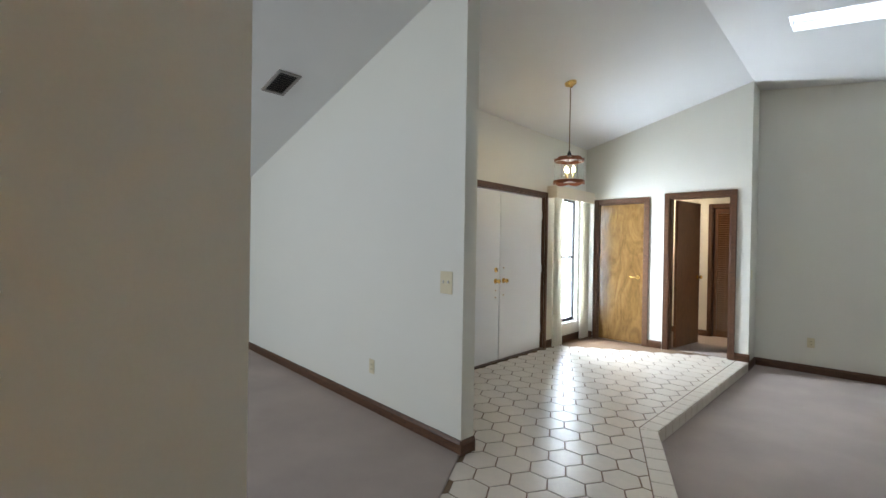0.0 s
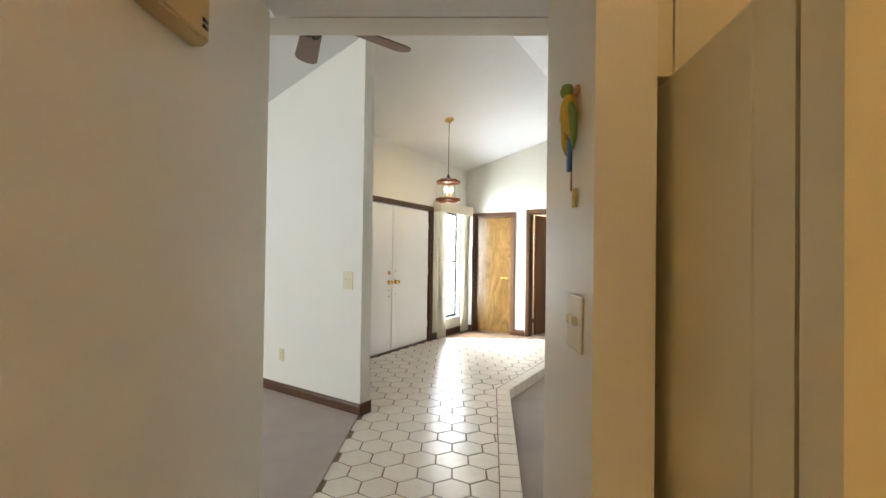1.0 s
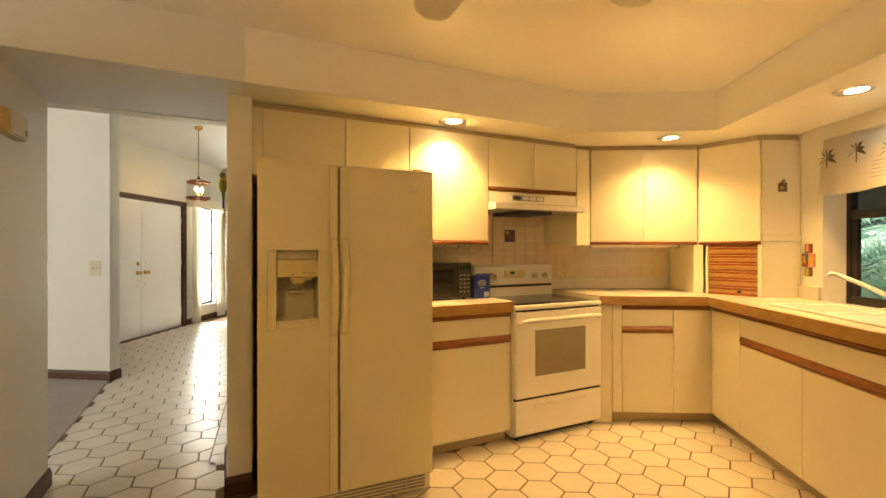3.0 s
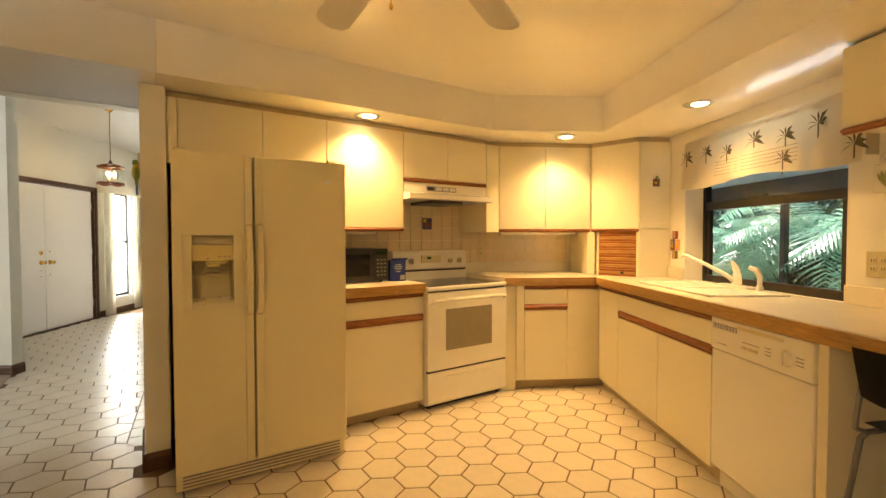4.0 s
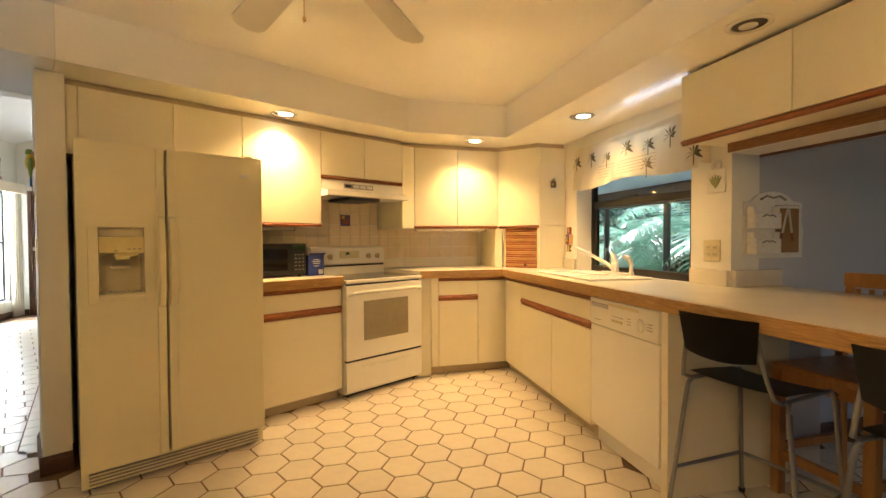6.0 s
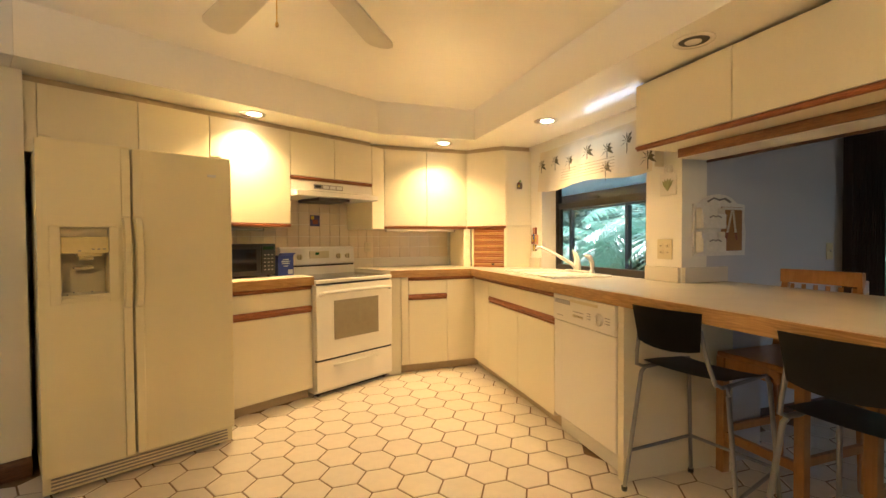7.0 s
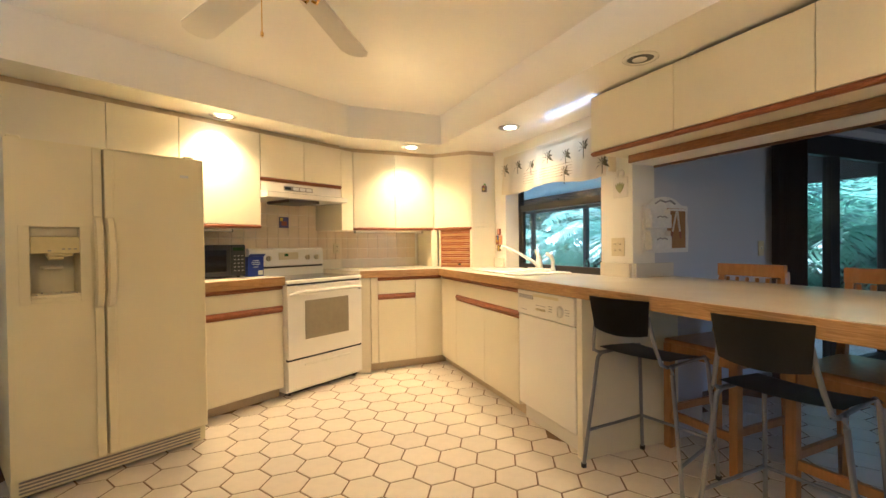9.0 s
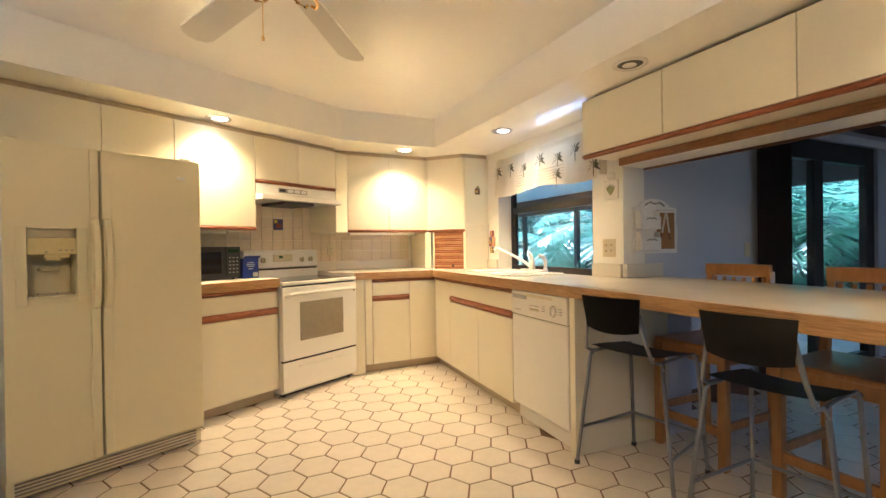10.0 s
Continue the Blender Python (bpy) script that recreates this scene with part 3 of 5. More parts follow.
plate(pose(4.60, -0.505, 1.15, 0, 0, -90), 0.115, 0.125, "ivory switch and outlet plate beside the window", "outlet", 2)
plate(pose(5.95, -0.63, 1.12), 0.07, 0.115, "ivory light switch on the dining wall", "switch", 1)
plate(KA @ pose(3.61, WALLV - 0.012, 1.15), 0.085, 0.10, "cream outlet on the tiled backsplash", "outlet", 1)

# ---- entry pendant ----
pl = thing("pendant_lamp", pose(-1.605, 4.15, 0), "brass and copper lantern pendant with glass panels, lit", "pendant lamp")
ctop = vault(-1.605)
part("canopy", lathe(bmesh.new(), [(0, 0.0), (0.062, 0.0), (0.055, -0.02), (0.03, -0.03), (0.012, -0.05), (0, -0.05)], 20, Matrix.Translation((0, 0, ctop - 0.002)) @ Matrix.Rotation(radians(-14), 4, "Y")), BRASS, pl, "brass ceiling canopy", smooth=True)
bm = bmesh.new()
n = 17
for k in range(n):
    z = ctop - 0.06 - k * (ctop - 0.06 - 2.33) / n
    lathe(bm, [(0.0045, -0.020), (0.0065, 0), (0.0045, 0.020)], 8, Matrix.Translation((0, 0, z - 0.02)))
cyl(bm, 0.003, (0, 0, 2.31), (0, 0, ctop - 0.045), seg=8)
part("chain", bm, mat("aged brass chain", (0.22, 0.16, 0.09), 0.35, metal=0.9), pl, "aged brass hanging chain")
part("finial", lathe(bmesh.new(), [(0, 2.29), (0.018, 2.29), (0.022, 2.31), (0.012, 2.335), (0.005, 2.35), (0, 2.35)], 14), BRONZE, pl, smooth=True)
bm = bmesh.new()
for k in range(6):
    a = k * math.tau / 6
    tube(bm, [(0, 0, 2.30), (0.06 * math.cos(a), 0.06 * math.sin(a), 2.285), (0.125 * math.cos(a), 0.125 * math.sin(a), 2.25)], 0.005, 6)
part("top_frame", bm, COPPER, pl)
for nm, zc, up in (("upper_band", 2.242, 1), ("lower_band", 2.024, -1)):
    bm = bmesh.new()
    seg = 48
    for k in range(seg):
        a0, a1 = k * math.tau / seg, (k + 1) * math.tau / seg
        def pt(a, z, r=0.152):
            return (r * math.cos(a), r * math.sin(a), z)
        h0, h1 = (0.008 + 0.020 * abs(math.sin(3 * a)) for a in (a0, a1))
        q = [pt(a0, zc - up * 0.011), pt(a1, zc - up * 0.011), pt(a1, zc + up * h1), pt(a0, zc + up * h0)]
        bm.faces.new([bm.verts.new(p) for p in q])
    bmesh.ops.remove_doubles(bm, verts=bm.verts, dist=1e-4)
    bmesh.ops.solidify(bm, geom=bm.faces[:], thickness=0.006)
    part(nm, bm, COPPER, pl, "scalloped copper band", smooth=True)
for k in range(6):
    a = k * math.tau / 6
    part("glass_panel", box(-0.072, 0.072, -0.0015, 0.0015, 2.05, 2.225, 0), CLEAR, pl, m=pose(0.130 * math.cos(a), 0.130 * math.sin(a), 0, 0, 0, math.degrees(a) + 90)).visible_shadow = False
for k in range(3):
    a = k * math.tau / 3 + 0.3
    x, y = 0.045 * math.cos(a), 0.045 * math.sin(a)
    part("candle", cyl(bmesh.new(), 0.009, (x, y, 2.05), (x, y, 2.12), seg=10), IVORY, pl)
    part("bulb", lathe(bmesh.new(), [(0, 2.12), (0.012, 2.125), (0.020, 2.145), (0.012, 2.17), (0, 2.185)], 10, Matrix.Translation((x, y, 0))), BULB, pl, "lit flame bulb", smooth=True)
part("bottom_plate", lathe(bmesh.new(), [(0, 2.03), (0.06, 2.035), (0.06, 2.045), (0, 2.05)], 16), COPPER, pl)

# ---- ceiling vent, fans, chime, hanging ornament ----
sl = -math.degrees(math.atan(0.258))
vt = thing("ceiling_vent", pose(-2.97, 1.70, vault(-2.97) - 0.001, 0, sl, 0), "grey metal air vent in the sloping ceiling", "vent")
for x0, x1, y0, y1 in ((-0.17, 0.17, -0.10, -0.075), (-0.17, 0.17, 0.075, 0.10), (-0.17, -0.145, -0.075, 0.075), (0.145, 0.17, -0.075, 0.075)):
    part("frame", box(x0, x1, y0, y1, -0.012, 0, 0.002), GREY, vt)
part("backing", box(-0.145, 0.145, -0.075, 0.075, -0.003, 0, 0), BLACK, vt)
for k in range(9):
    part("slat", box(-0.012, 0.012, -0.075, 0.075, -0.001, 0.001, 0), GREY, vt, m=pose(-0.125 + k * 0.031, 0, -0.009, 0, 35, 0))


def fan(m, drop, blades, radius, wide, material, body, label, chain=None):
    """A ceiling fan; blades lists the heading of each blade."""
    ob = thing("ceiling_fan", m, label, "ceiling fan")
    part("canopy", lathe(bmesh.new(), [(0, 0), (0.07, 0), (0.06, -0.03), (0.02, -0.05), (0, -0.05)], 20), body, ob, smooth=True)
    part("rod", cyl(bmesh.new(), 0.012, (0, 0, -0.04), (0, 0, -drop + 0.05)), body, ob)
    part("motor", lathe(bmesh.new(), [(0, 0.07), (0.09, 0.06), (0.12, 0.03), (0.12, -0.03), (0.09, -0.055), (0.05, -0.075), (0, -0.08)], 24, Matrix.Translation((0, 0, -drop))), body, ob, smooth=True)
    for a in blades:
        bm = bmesh.new()
        out = [(0.17, -wide * 0.40), (radius - 0.06, -wide * 0.5), (radius - 0.02, -wide * 0.38), (radius, -wide * 0.12), (radius, wide * 0.12), (radius - 0.02, wide * 0.38), (radius - 0.06, wide * 0.5), (0.17, wide * 0.40)]
        prism(bm, out, -0.004, 0.004)
        bl = part("blade", bm, material, ob, m=pose(0, 0, -drop - 0.042, 0, 0, a) @ pose(0, 0, 0, 11, 0, 0))
        bm = bmesh.new()
        for s in (-1, 1):
            tube(bm, [(0.09, s * 0.012, 0.0), (0.12, s * 0.034, 0.006), (0.16, s * 0.048, 0.0), (0.20, s * 0.044, -0.009), (0.232, s * 0.022, -0.010), (0.215, s * 0.008, -0.009)], 0.0065, 8)
        part("bracket", bm, BRASS if chain else BRONZE, bl, "curled metal blade bracket", smooth=True)
    if chain:
        bm = cyl(bmesh.new(), 0.0022, (chain[0], chain[1], -drop - 0.06), (chain[0], chain[1], -drop - chain[2]), seg=6)
        lathe(bm, [(0, 0), (0.005, 0.004), (0.006, 0.015), (0, 0.025)], 8, Matrix.Translation((chain[0], chain[1], -drop - chain[2] - 0.02)))
        part("pull_chain", bm, BRASS, ob)
    return ob


fan(pose(2.40, -1.16, TRAY), 0.178, (57, 116, 188, 265, 342), 0.765, 0.14, WHITE, WHITE, "white ceiling fan with five blades and brass brackets", chain=(-0.065, 0.068, 0.255))
fan(pose(-0.60, 0.915, vault(-0.60)), 0.70, (70, 142, 214, 286, 358), 0.60, 0.14, DARKDOOR, BRONZE, "dark brown ceiling fan on a rod")

ch = thing("door_chime", KA @ pose(0.045, -0.33, 1.842, 0, 0, 90), "yellowed beige wall chime box", "door chime")
bm = bmesh.new()
prism(bm, [(-0.12, 0), (0.12, 0), (0.12, -0.035), (0.098, -0.055), (-0.098, -0.055), (-0.12, -0.035)], -0.052, 0.052)
bmesh.ops.bevel(bm, geom=bm.edges[:], offset=0.006, segments=2, affect="EDGES")
part("cover", bm, mat("aged beige plastic", (0.55, 0.40, 0.17), 0.4, bump=0.05), ch)
part("grille_slot", box(0.07, 0.09, -0.057, -0.054, -0.03, -0.022, 0), BLACK, ch)
part("grille_slot", box(0.07, 0.09, -0.057, -0.054, -0.016, -0.008, 0), BLACK, ch)

YEL = mat("yellow painted wood", (0.60, 0.42, 0.03), 0.45)
GRN = mat("green painted wood", (0.16, 0.28, 0.05), 0.45)
BLU = mat("blue painted wood", (0.02, 0.12, 0.35), 0.45)
PNK = mat("salmon painted wood", (0.60, 0.30, 0.18), 0.45)
hb = thing("hanging_ornament", PIERL @ pose(0.005, 0, 1.62) @ Matrix.Scale(0.62, 4), "painted wooden parrot ornament hanging on the wall", "wall ornament")
part("perch", box(-0.05, 0.05, -0.02, -0.004, 0.10, 0.13, 0.006), PNK, hb)
part("body", lathe(bmesh.new(), [(0, -0.06), (0.022, -0.04), (0.034, 0.0), (0.030, 0.05), (0.018, 0.085), (0, 0.09)], 14, Matrix.Translation((0.0, -0.03, 0.02))), YEL, hb, smooth=True)
part("head", lathe(bmesh.new(), [(0, -0.03), (0.022, -0.018), (0.026, 0.0), (0.018, 0.022), (0, 0.03)], 12, Matrix.Translation((-0.012, -0.035, 0.125))), GRN, hb, smooth=True)
for s, c in ((-1, YEL), (1, GRN)):
    part("wing", tube(bmesh.new(), [(s * 0.02, -0.03, 0.07), (s * 0.055, -0.03, 0.02), (s * 0.06, -0.03, -0.06), (s * 0.05, -0.028, -0.10)], [0.012, 0.018, 0.012, 0.003], 8), c, hb, smooth=True)
part("tail", box(-0.016, 0.016, -0.036, -0.02, -0.17, -0.05, 0.006), BLU, hb)
part("tag", box(-0.022, 0.022, -0.012, -0.004, -0.30, -0.23, 0.004), YEL, hb)
part("cord", cyl(bmesh.new(), 0.003, (0, -0.02, -0.24), (0, -0.02, -0.15), seg=6), PNK, hb)


# ---- kitchen: refrigerator ----
fr = thing("refrigerator", pose(1.275, -0.155, 0, 0, 0, 25.5), "almond side by side refrigerator with ice dispenser", "refrigerator")
part("cabinet_body", box(0.004, 0.851, 0.155, 0.76, 0.03, 1.685, 0.006), ALMOND, fr)
for x0, x1, z0, z1 in ((0.004, 0.079, 0.03, 1.685), (0.268, 0.851, 0.03, 1.685), (0.079, 0.268, 0.03, 0.950), (0.079, 0.268, 1.292, 1.685)):
    part("cabinet_front", box(x0, x1, 0.076, 0.154, z0, z1, 0), ALMOND, fr)
    part("door_gasket", box(max(x0, 0.01), min(x1, 0.845), 0.062, 0.075, max(z0, 0.12), z1 - 0.005, 0), GREY, fr, "dark rubber door gasket")


def fridge_door(name, x0, x1, holes=None):
    bm = bmesh.new()
    if holes:
        a, b, c, d = holes
        cube(bm, x0, a, 0, 0.062, 0.115, 1.70, 0)
        cube(bm, b, x1, 0, 0.062, 0.115, 1.70, 0)
        cube(bm, a, b, 0, 0.062, 0.115, c, 0)
        cube(bm, a, b, 0, 0.062, d, 1.70, 0)
        bmesh.ops.remove_doubles(bm, verts=bm.verts, dist=1e-5)
    else:
        cube(bm, x0, x1, 0, 0.062, 0.115, 1.70, 0.008)
    return part(name, bm, ALMOND, fr)


fd = fridge_door("freezer_door", 0.0, 0.358, (0.081, 0.266, 0.952, 1.290))
rd = fridge_door("fresh_food_door", 0.368, 0.855)
for d, x0, x1 in ((fd, 0.318, 0.358), (rd, 0.368, 0.408)):
    for z0, z1 in ((1.345, 1.695), (0.12, 0.885)):
        part("edge_trim", box(x0, x1, -0.012, 0.0, z0, z1, 0.005), ALMOND, d)
    bm = bmesh.new()
    n = 14
    xm = (x0 + x1) / 2
    prof = [(0.89 + 0.45 * k / n, -0.012 - 0.040 * math.sin(math.pi * k / n) ** 0.5) for k in range(n + 1)]
    rows = []
    for z, y in prof:
        rows.append([bm.verts.new((xm + dx, y + dy, z)) for dx, dy in ((-0.019, 0.012), (-0.019, 0.0), (-0.011, -0.010), (0.011, -0.010), (0.019, 0.0), (0.019, 0.012))])
    for a, b in zip(rows, rows[1:]):
        for k in range(6):
            bm.faces.new((a[k], a[(k + 1) % 6], b[(k + 1) % 6], b[k]))
    bm.faces.new(rows[0])
    bm.faces.new(rows[-1][::-1])
    bmesh.ops.recalc_face_normals(bm, faces=bm.faces)
    part("door_handle", bm, ALMOND, d, "bowed almond plastic handle", smooth=True)
bm = bmesh.new()
for x0, x1, z0, z1 in ((0.041, 0.081, 0.922, 1.297), (0.266, 0.308, 0.922, 1.297), (0.081, 0.266, 0.930, 0.952), (0.081, 0.266, 1.290, 1.297)):
    cube(bm, x0, x1, -0.005, 0.001, z0, z1, 0.002)
part("dispenser_frame", bm, ALMOND, fd, "raised almond dispenser surround")
YELLOWED = mat("yellowed plastic", (0.72, 0.60, 0.27), 0.35, bump=0.03)
part("dispenser_recess", box(0.081, 0.266, 0.145, 0.152, 0.952, 1.290, 0), ALMOND, fd)
part("dispenser_top_panel", box(0.082, 0.265, 0.03, 0.05, 1.246, 1.289, 0.002), IVORY, fd, "recessed panel with the shade put into its colour")
part("dispenser_control", box(0.082, 0.265, -0.003, 0.05, 1.164, 1.245, 0.005), YELLOWED, fd, "yellowed control panel")
for k in range(3):
    part("button", box(0.197 + 0.022 * k, 0.209 + 0.022 * k, -0.0045, -0.002, 1.182, 1.187, 0.001), GREY, fd)
part("button", box(0.145, 0.157, -0.0045, -0.002, 1.174, 1.179, 0.001), GREY, fd)
bm = box(0.142, 0.238, 0.0, 0.05, 1.148, 1.164, 0.004)
cube(bm, 0.150, 0.205, 0.006, 0.05, 1.132, 1.149, 0.005)
part("spout_housing", bm, YELLOWED, fd, "yellowed spout housing")
part("dispenser_paddle", box(0.135, 0.213, 0.07, 0.144, 1.082, 1.098, 0.006), ALMOND, fd, "almond push paddle")
part("drip_tray", box(0.082, 0.265, -0.004, 0.144, 0.953, 0.966, 0.003), ALMOND, fd)
for x, y in ((0.102, 0.003), (0.252, 0.003), (0.135, 0.11), (0.208, 0.11)):
    part("tray_peg", cyl(bmesh.new(), 0.004, (x, y, 0.965), (x, y, 0.970), seg=8), GREY, fd)
bm = box(0.0, 0.855, 0.045, 0.07, 0.02, 0.11, 0.004)
part("base_grille", bm, ALMOND, fr)
for k in range(4):
    part("grille_slot", box(0.03, 0.825, 0.042, 0.046, 0.034 + 0.017 * k, 0.042 + 0.017 * k, 0), GREY, fr)
part("badge", box(0.725, 0.77, -0.003, 0.0, 1.585, 1.600, 0.002), PALE, fr, "small oval maker's badge")
for x in (0.03, 0.78):
    part("hinge_cap", box(x - 0.02, x + 0.03, 0.02, 0.09, 1.70, 1.715, 0.006), ALMOND, fr)
for x in (0.05, 0.78):
    for y in (0.10, 0.70):
        part("foot", cyl(bmesh.new(), 0.018, (x, y, 0), (x, y, 0.031), seg=12), BLACK, fr)

# ---- range ----
rg = thing("range", KA @ pose(2.635, -0.50, 0), "white electric range with black glass cooktop", "range")
W = 0.765
part("range_body", box(0.003, W - 0.003, 0.035, 0.60, 0.03, 0.885, 0.004), WHITE, rg)
part("cooktop_rim", box(0, W, 0.0, 0.60, 0.885, 0.915, 0.008), WHITE, rg)
part("cooktop_glass", box(0.03, W - 0.03, 0.04, 0.53, 0.914, 0.918, 0.002), BLACKGLASS, rg, "black ceramic glass cooktop")
bm = bmesh.new()
cube(bm, 0.004, W - 0.004, 0.0, 0.036, 0.295, 0.871, 0.006)
od = part("oven_door", bm, WHITE, rg)
part("oven_window", box(0.16, 0.605, -0.003, 0.001, 0.435, 0.745, 0.01), OVENGLASS, od, "tinted oven window, lightened for reflections")
bm = bmesh.new()
tube(bm, [(0.03, -0.0, 0.80), (0.05, -0.035, 0.815), (0.12, -0.045, 0.82), (W - 0.12, -0.045, 0.82), (W - 0.05, -0.035, 0.815), (W - 0.03, 0.0, 0.80)], 0.014, 10)
part("handle", bm, WHITE, od, "white bar handle", smooth=True)
part("vent_gap_shade", box(0.02, W - 0.02, 0.012, 0.036, 0.873, 0.884, 0), BLACK, rg)
dw = part("storage_drawer", box(0.004, W - 0.004, 0.004, 0.036, 0.05, 0.280, 0.005), WHITE, rg)
part("finger_lip", box(0.15, W - 0.15, -0.006, 0.006, 0.225, 0.243, 0.005), WHITE, dw)
part("drawer_gap_shade", box(0.006, W - 0.006, 0.012, 0.037, 0.279, 0.296, 0), BLACK, rg)
part("kick_plate", box(0.02, W - 0.02, 0.06, 0.08, 0.008, 0.05, 0), BLACK, rg)
for x in (0.05, W - 0.05):
    for y in (0.07, 0.55):
        part("foot", cyl(bmesh.new(), 0.015, (x, y, 0), (x, y, 0.032), seg=10), BLACK, rg)
bm = bmesh.new()
pr = [(0.545, 0.915), (0.60, 0.915), (0.60, 1.165), (0.575, 1.165), (0.555, 1.15), (0.545, 1.01), (0.56, 1.0), (0.56, 0.99), (0.545, 0.985)]
va = [[bm.verts.new((x, y, z)) for y, z in pr] for x in (0.005, W - 0.005)]
for k in range(len(pr)):
    bm.faces.new((va[0][k], va[0][(k + 1) % len(pr)], va[1][(k + 1) % len(pr)], va[1][k]))
bm.faces.new(va[0])
bm.faces.new(va[1][::-1])
bmesh.ops.recalc_face_normals(bm, faces=bm.faces)
bg = part("backguard", bm, WHITE, rg)
part("shadow_groove", box(0.012, W - 0.012, 0.551, 0.561, 0.988, 1.002, 0), BLACK, bg)
part("control_panel", box(0.28, 0.48, 0.545, 0.556, 1.06, 1.125, 0.003), IVORY, bg)
part("clock_display", box(0.335, 0.375, 0.543, 0.547, 1.09, 1.112, 0.002), mat("green clock window", (0.02, 0.12, 0.05), 0.1), bg, "small green clock display")
for x in (0.08, 0.18, 0.58, 0.68):
    bm = lathe(bmesh.new(), [(0, 0), (0.024, 0), (0.022, 0.018), (0, 0.02)], 16, Matrix.Translation((x, 0.551, 1.075)) @ Matrix.Rotation(radians(90), 4, "X"))
    cube(bm, x - 0.004, x + 0.004, 0.515, 0.535, 1.055, 1.097, 0.002)
    part("burner_knob", bm, IVORY, bg, smooth=True)


# ---- cabinets ----
def cabinet(name, m, w, depth, z0, z1, doors, label, strips=(), sides=(0, 0), group="", cat="cabinet"):
    """A flat-fronted laminate cabinet: front in the plane y=0, body behind. doors: (x0, x1, z0, z1, kind)."""
    ob = thing(name, m, label, cat, group)
    part("carcass", box(sides[0], w - sides[1], 0.021, depth, z0, z1, 0.001), LAMINATE, ob)
    for x0, x1, a, b, kind in doors:
        part(kind, box(x0 + 0.0018, x1 - 0.0018, 0, 0.019, a, b, 0.0016), LAMINATE, ob)
    for x0, x1, a, b in strips:
        bm = bmesh.new()
        pr = [(0.019, a), (0.019, b), (0.006, b), (-0.005, b - (b - a) * 0.35), (-0.005, b - (b - a) * 0.55), (0.008, a + (b - a) * 0.2), (0.004, a)]
        va = [[bm.verts.new((x, y, z)) for y, z in pr] for x in (x0, x1)]
        for k in range(len(pr)):
            bm.faces.new((va[0][k], va[0][(k + 1) % len(pr)], va[1][(k + 1) % len(pr)], va[1][k]))
        bm.faces.new(va[0])
        bm.faces.new(va[1][::-1])
        bmesh.ops.recalc_face_normals(bm, faces=bm.faces)
        part("pull_strip", bm, REDOAK, ob, "red oak finger pull strip")
    return ob


G1, G2 = "base cabinets", "wall cabinets"
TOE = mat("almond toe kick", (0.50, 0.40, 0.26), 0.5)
UZ0, UZ1 = 1.325, 2.072
UP = lambda u: KA @ pose(u, UPV, 0)
cabinet("wall_cabinet", UP(1.046), 0.924, 0.395, 1.70, UZ1, [(0.0, 0.055, 1.70, UZ1, "filler"), (0.055, 0.515, 1.70, UZ1, "door"), (0.515, 0.924, 1.70, UZ1, "door")], "almond laminate cabinet above the refrigerator", group=G2)
cabinet("wall_cabinet", UP(1.972), 0.588, 0.395, UZ0, UZ1, [(0, 0.588, UZ0 + 0.028, UZ1, "door")], "almond laminate wall cabinet with oak strip", [(0, 0.588, UZ0, UZ0 + 0.026)], group=G2)
cabinet("wall_cabinet", UP(2.562), 0.80, 0.395, 1.70, UZ1, [(0, 0.40, 1.735, UZ1, "door"), (0.40, 0.80, 1.735, UZ1, "door")], "short almond laminate cabinet above the hood", [(0, 0.80, 1.705, 1.733)], group=G2)
structure("wall_cabinet_filler", prism(bmesh.new(), [uv(3.364, UPV), (3.213, 1.435), (3.213, 1.858), uv(3.364, 0.115)], UZ0, UZ1), LAMINATE, "almond laminate corner filler between wall cabinets", "cabinet filler")
cabinet("wall_cabinet", pose(3.217, 1.435, 0), 0.825, 0.42, UZ0, UZ1, [(0, 0.415, UZ0 + 0.028, UZ1, "door"), (0.415, 0.825, UZ0 + 0.028, UZ1, "door")], "almond laminate two door wall cabinet", [(0, 0.825, UZ0, UZ0 + 0.026)], group=G2)
CORN = pose(4.049, 1.435, 0, 0, 0, math.degrees(math.atan2(1.125 - 1.435, 4.327 - 4.049)))
cw = math.hypot(0.278, 0.31)
cc = cabinet("corner_cabinet", CORN, cw, 0.30, UZ0, UZ1, [(0.004, cw - 0.004, UZ0 + 0.028, UZ1, "door")], "almond laminate angled corner cabinet", [(0.004, cw - 0.004, UZ0, UZ0 + 0.026)], group=G2)
tp = thing("tall_panel", pose(4.330, 1.125, 0.948), "almond laminate tall panel with a light switch rail", "cabinet panel")
part("upper_panel", box(0, 0.268, 0, 0.02, 0.45, 1.12, 0.002), LAMINATE, tp)
part("lower_panel", box(0, 0.268, 0, 0.02, 0, 0.40, 0.002), LAMINATE, tp)
part("ledge", box(0, 0.268, -0.012, 0.02, 0.402, 0.448, 0.004), LAMINATE, tp)
# tambour appliance garage under the corner cabinet
ga = thing("appliance_garage", CORN @ pose(0.05, 0.01, 0.948), "oak slatted roll front appliance garage", "appliance garage")
part("side_panel", box(0, 0.018, 0, 0.28, 0, 0.375, 0.001), LAMINATE, ga)
part("side_panel", box(cw - 0.075, cw - 0.057, 0, 0.20, 0, 0.375, 0.001), LAMINATE, ga)
for k in range(18):
    part("slat", box(0.018, cw - 0.075, 0.004, 0.018, 0.018 + k * 0.02, 0.0365 + k * 0.02, 0.004, 1), REDOAK if k % 3 else OAK, ga)
part("bottom_rail", box(0.018, cw - 0.075, 0.0, 0.02, 0, 0.018, 0.003), REDOAK, ga)
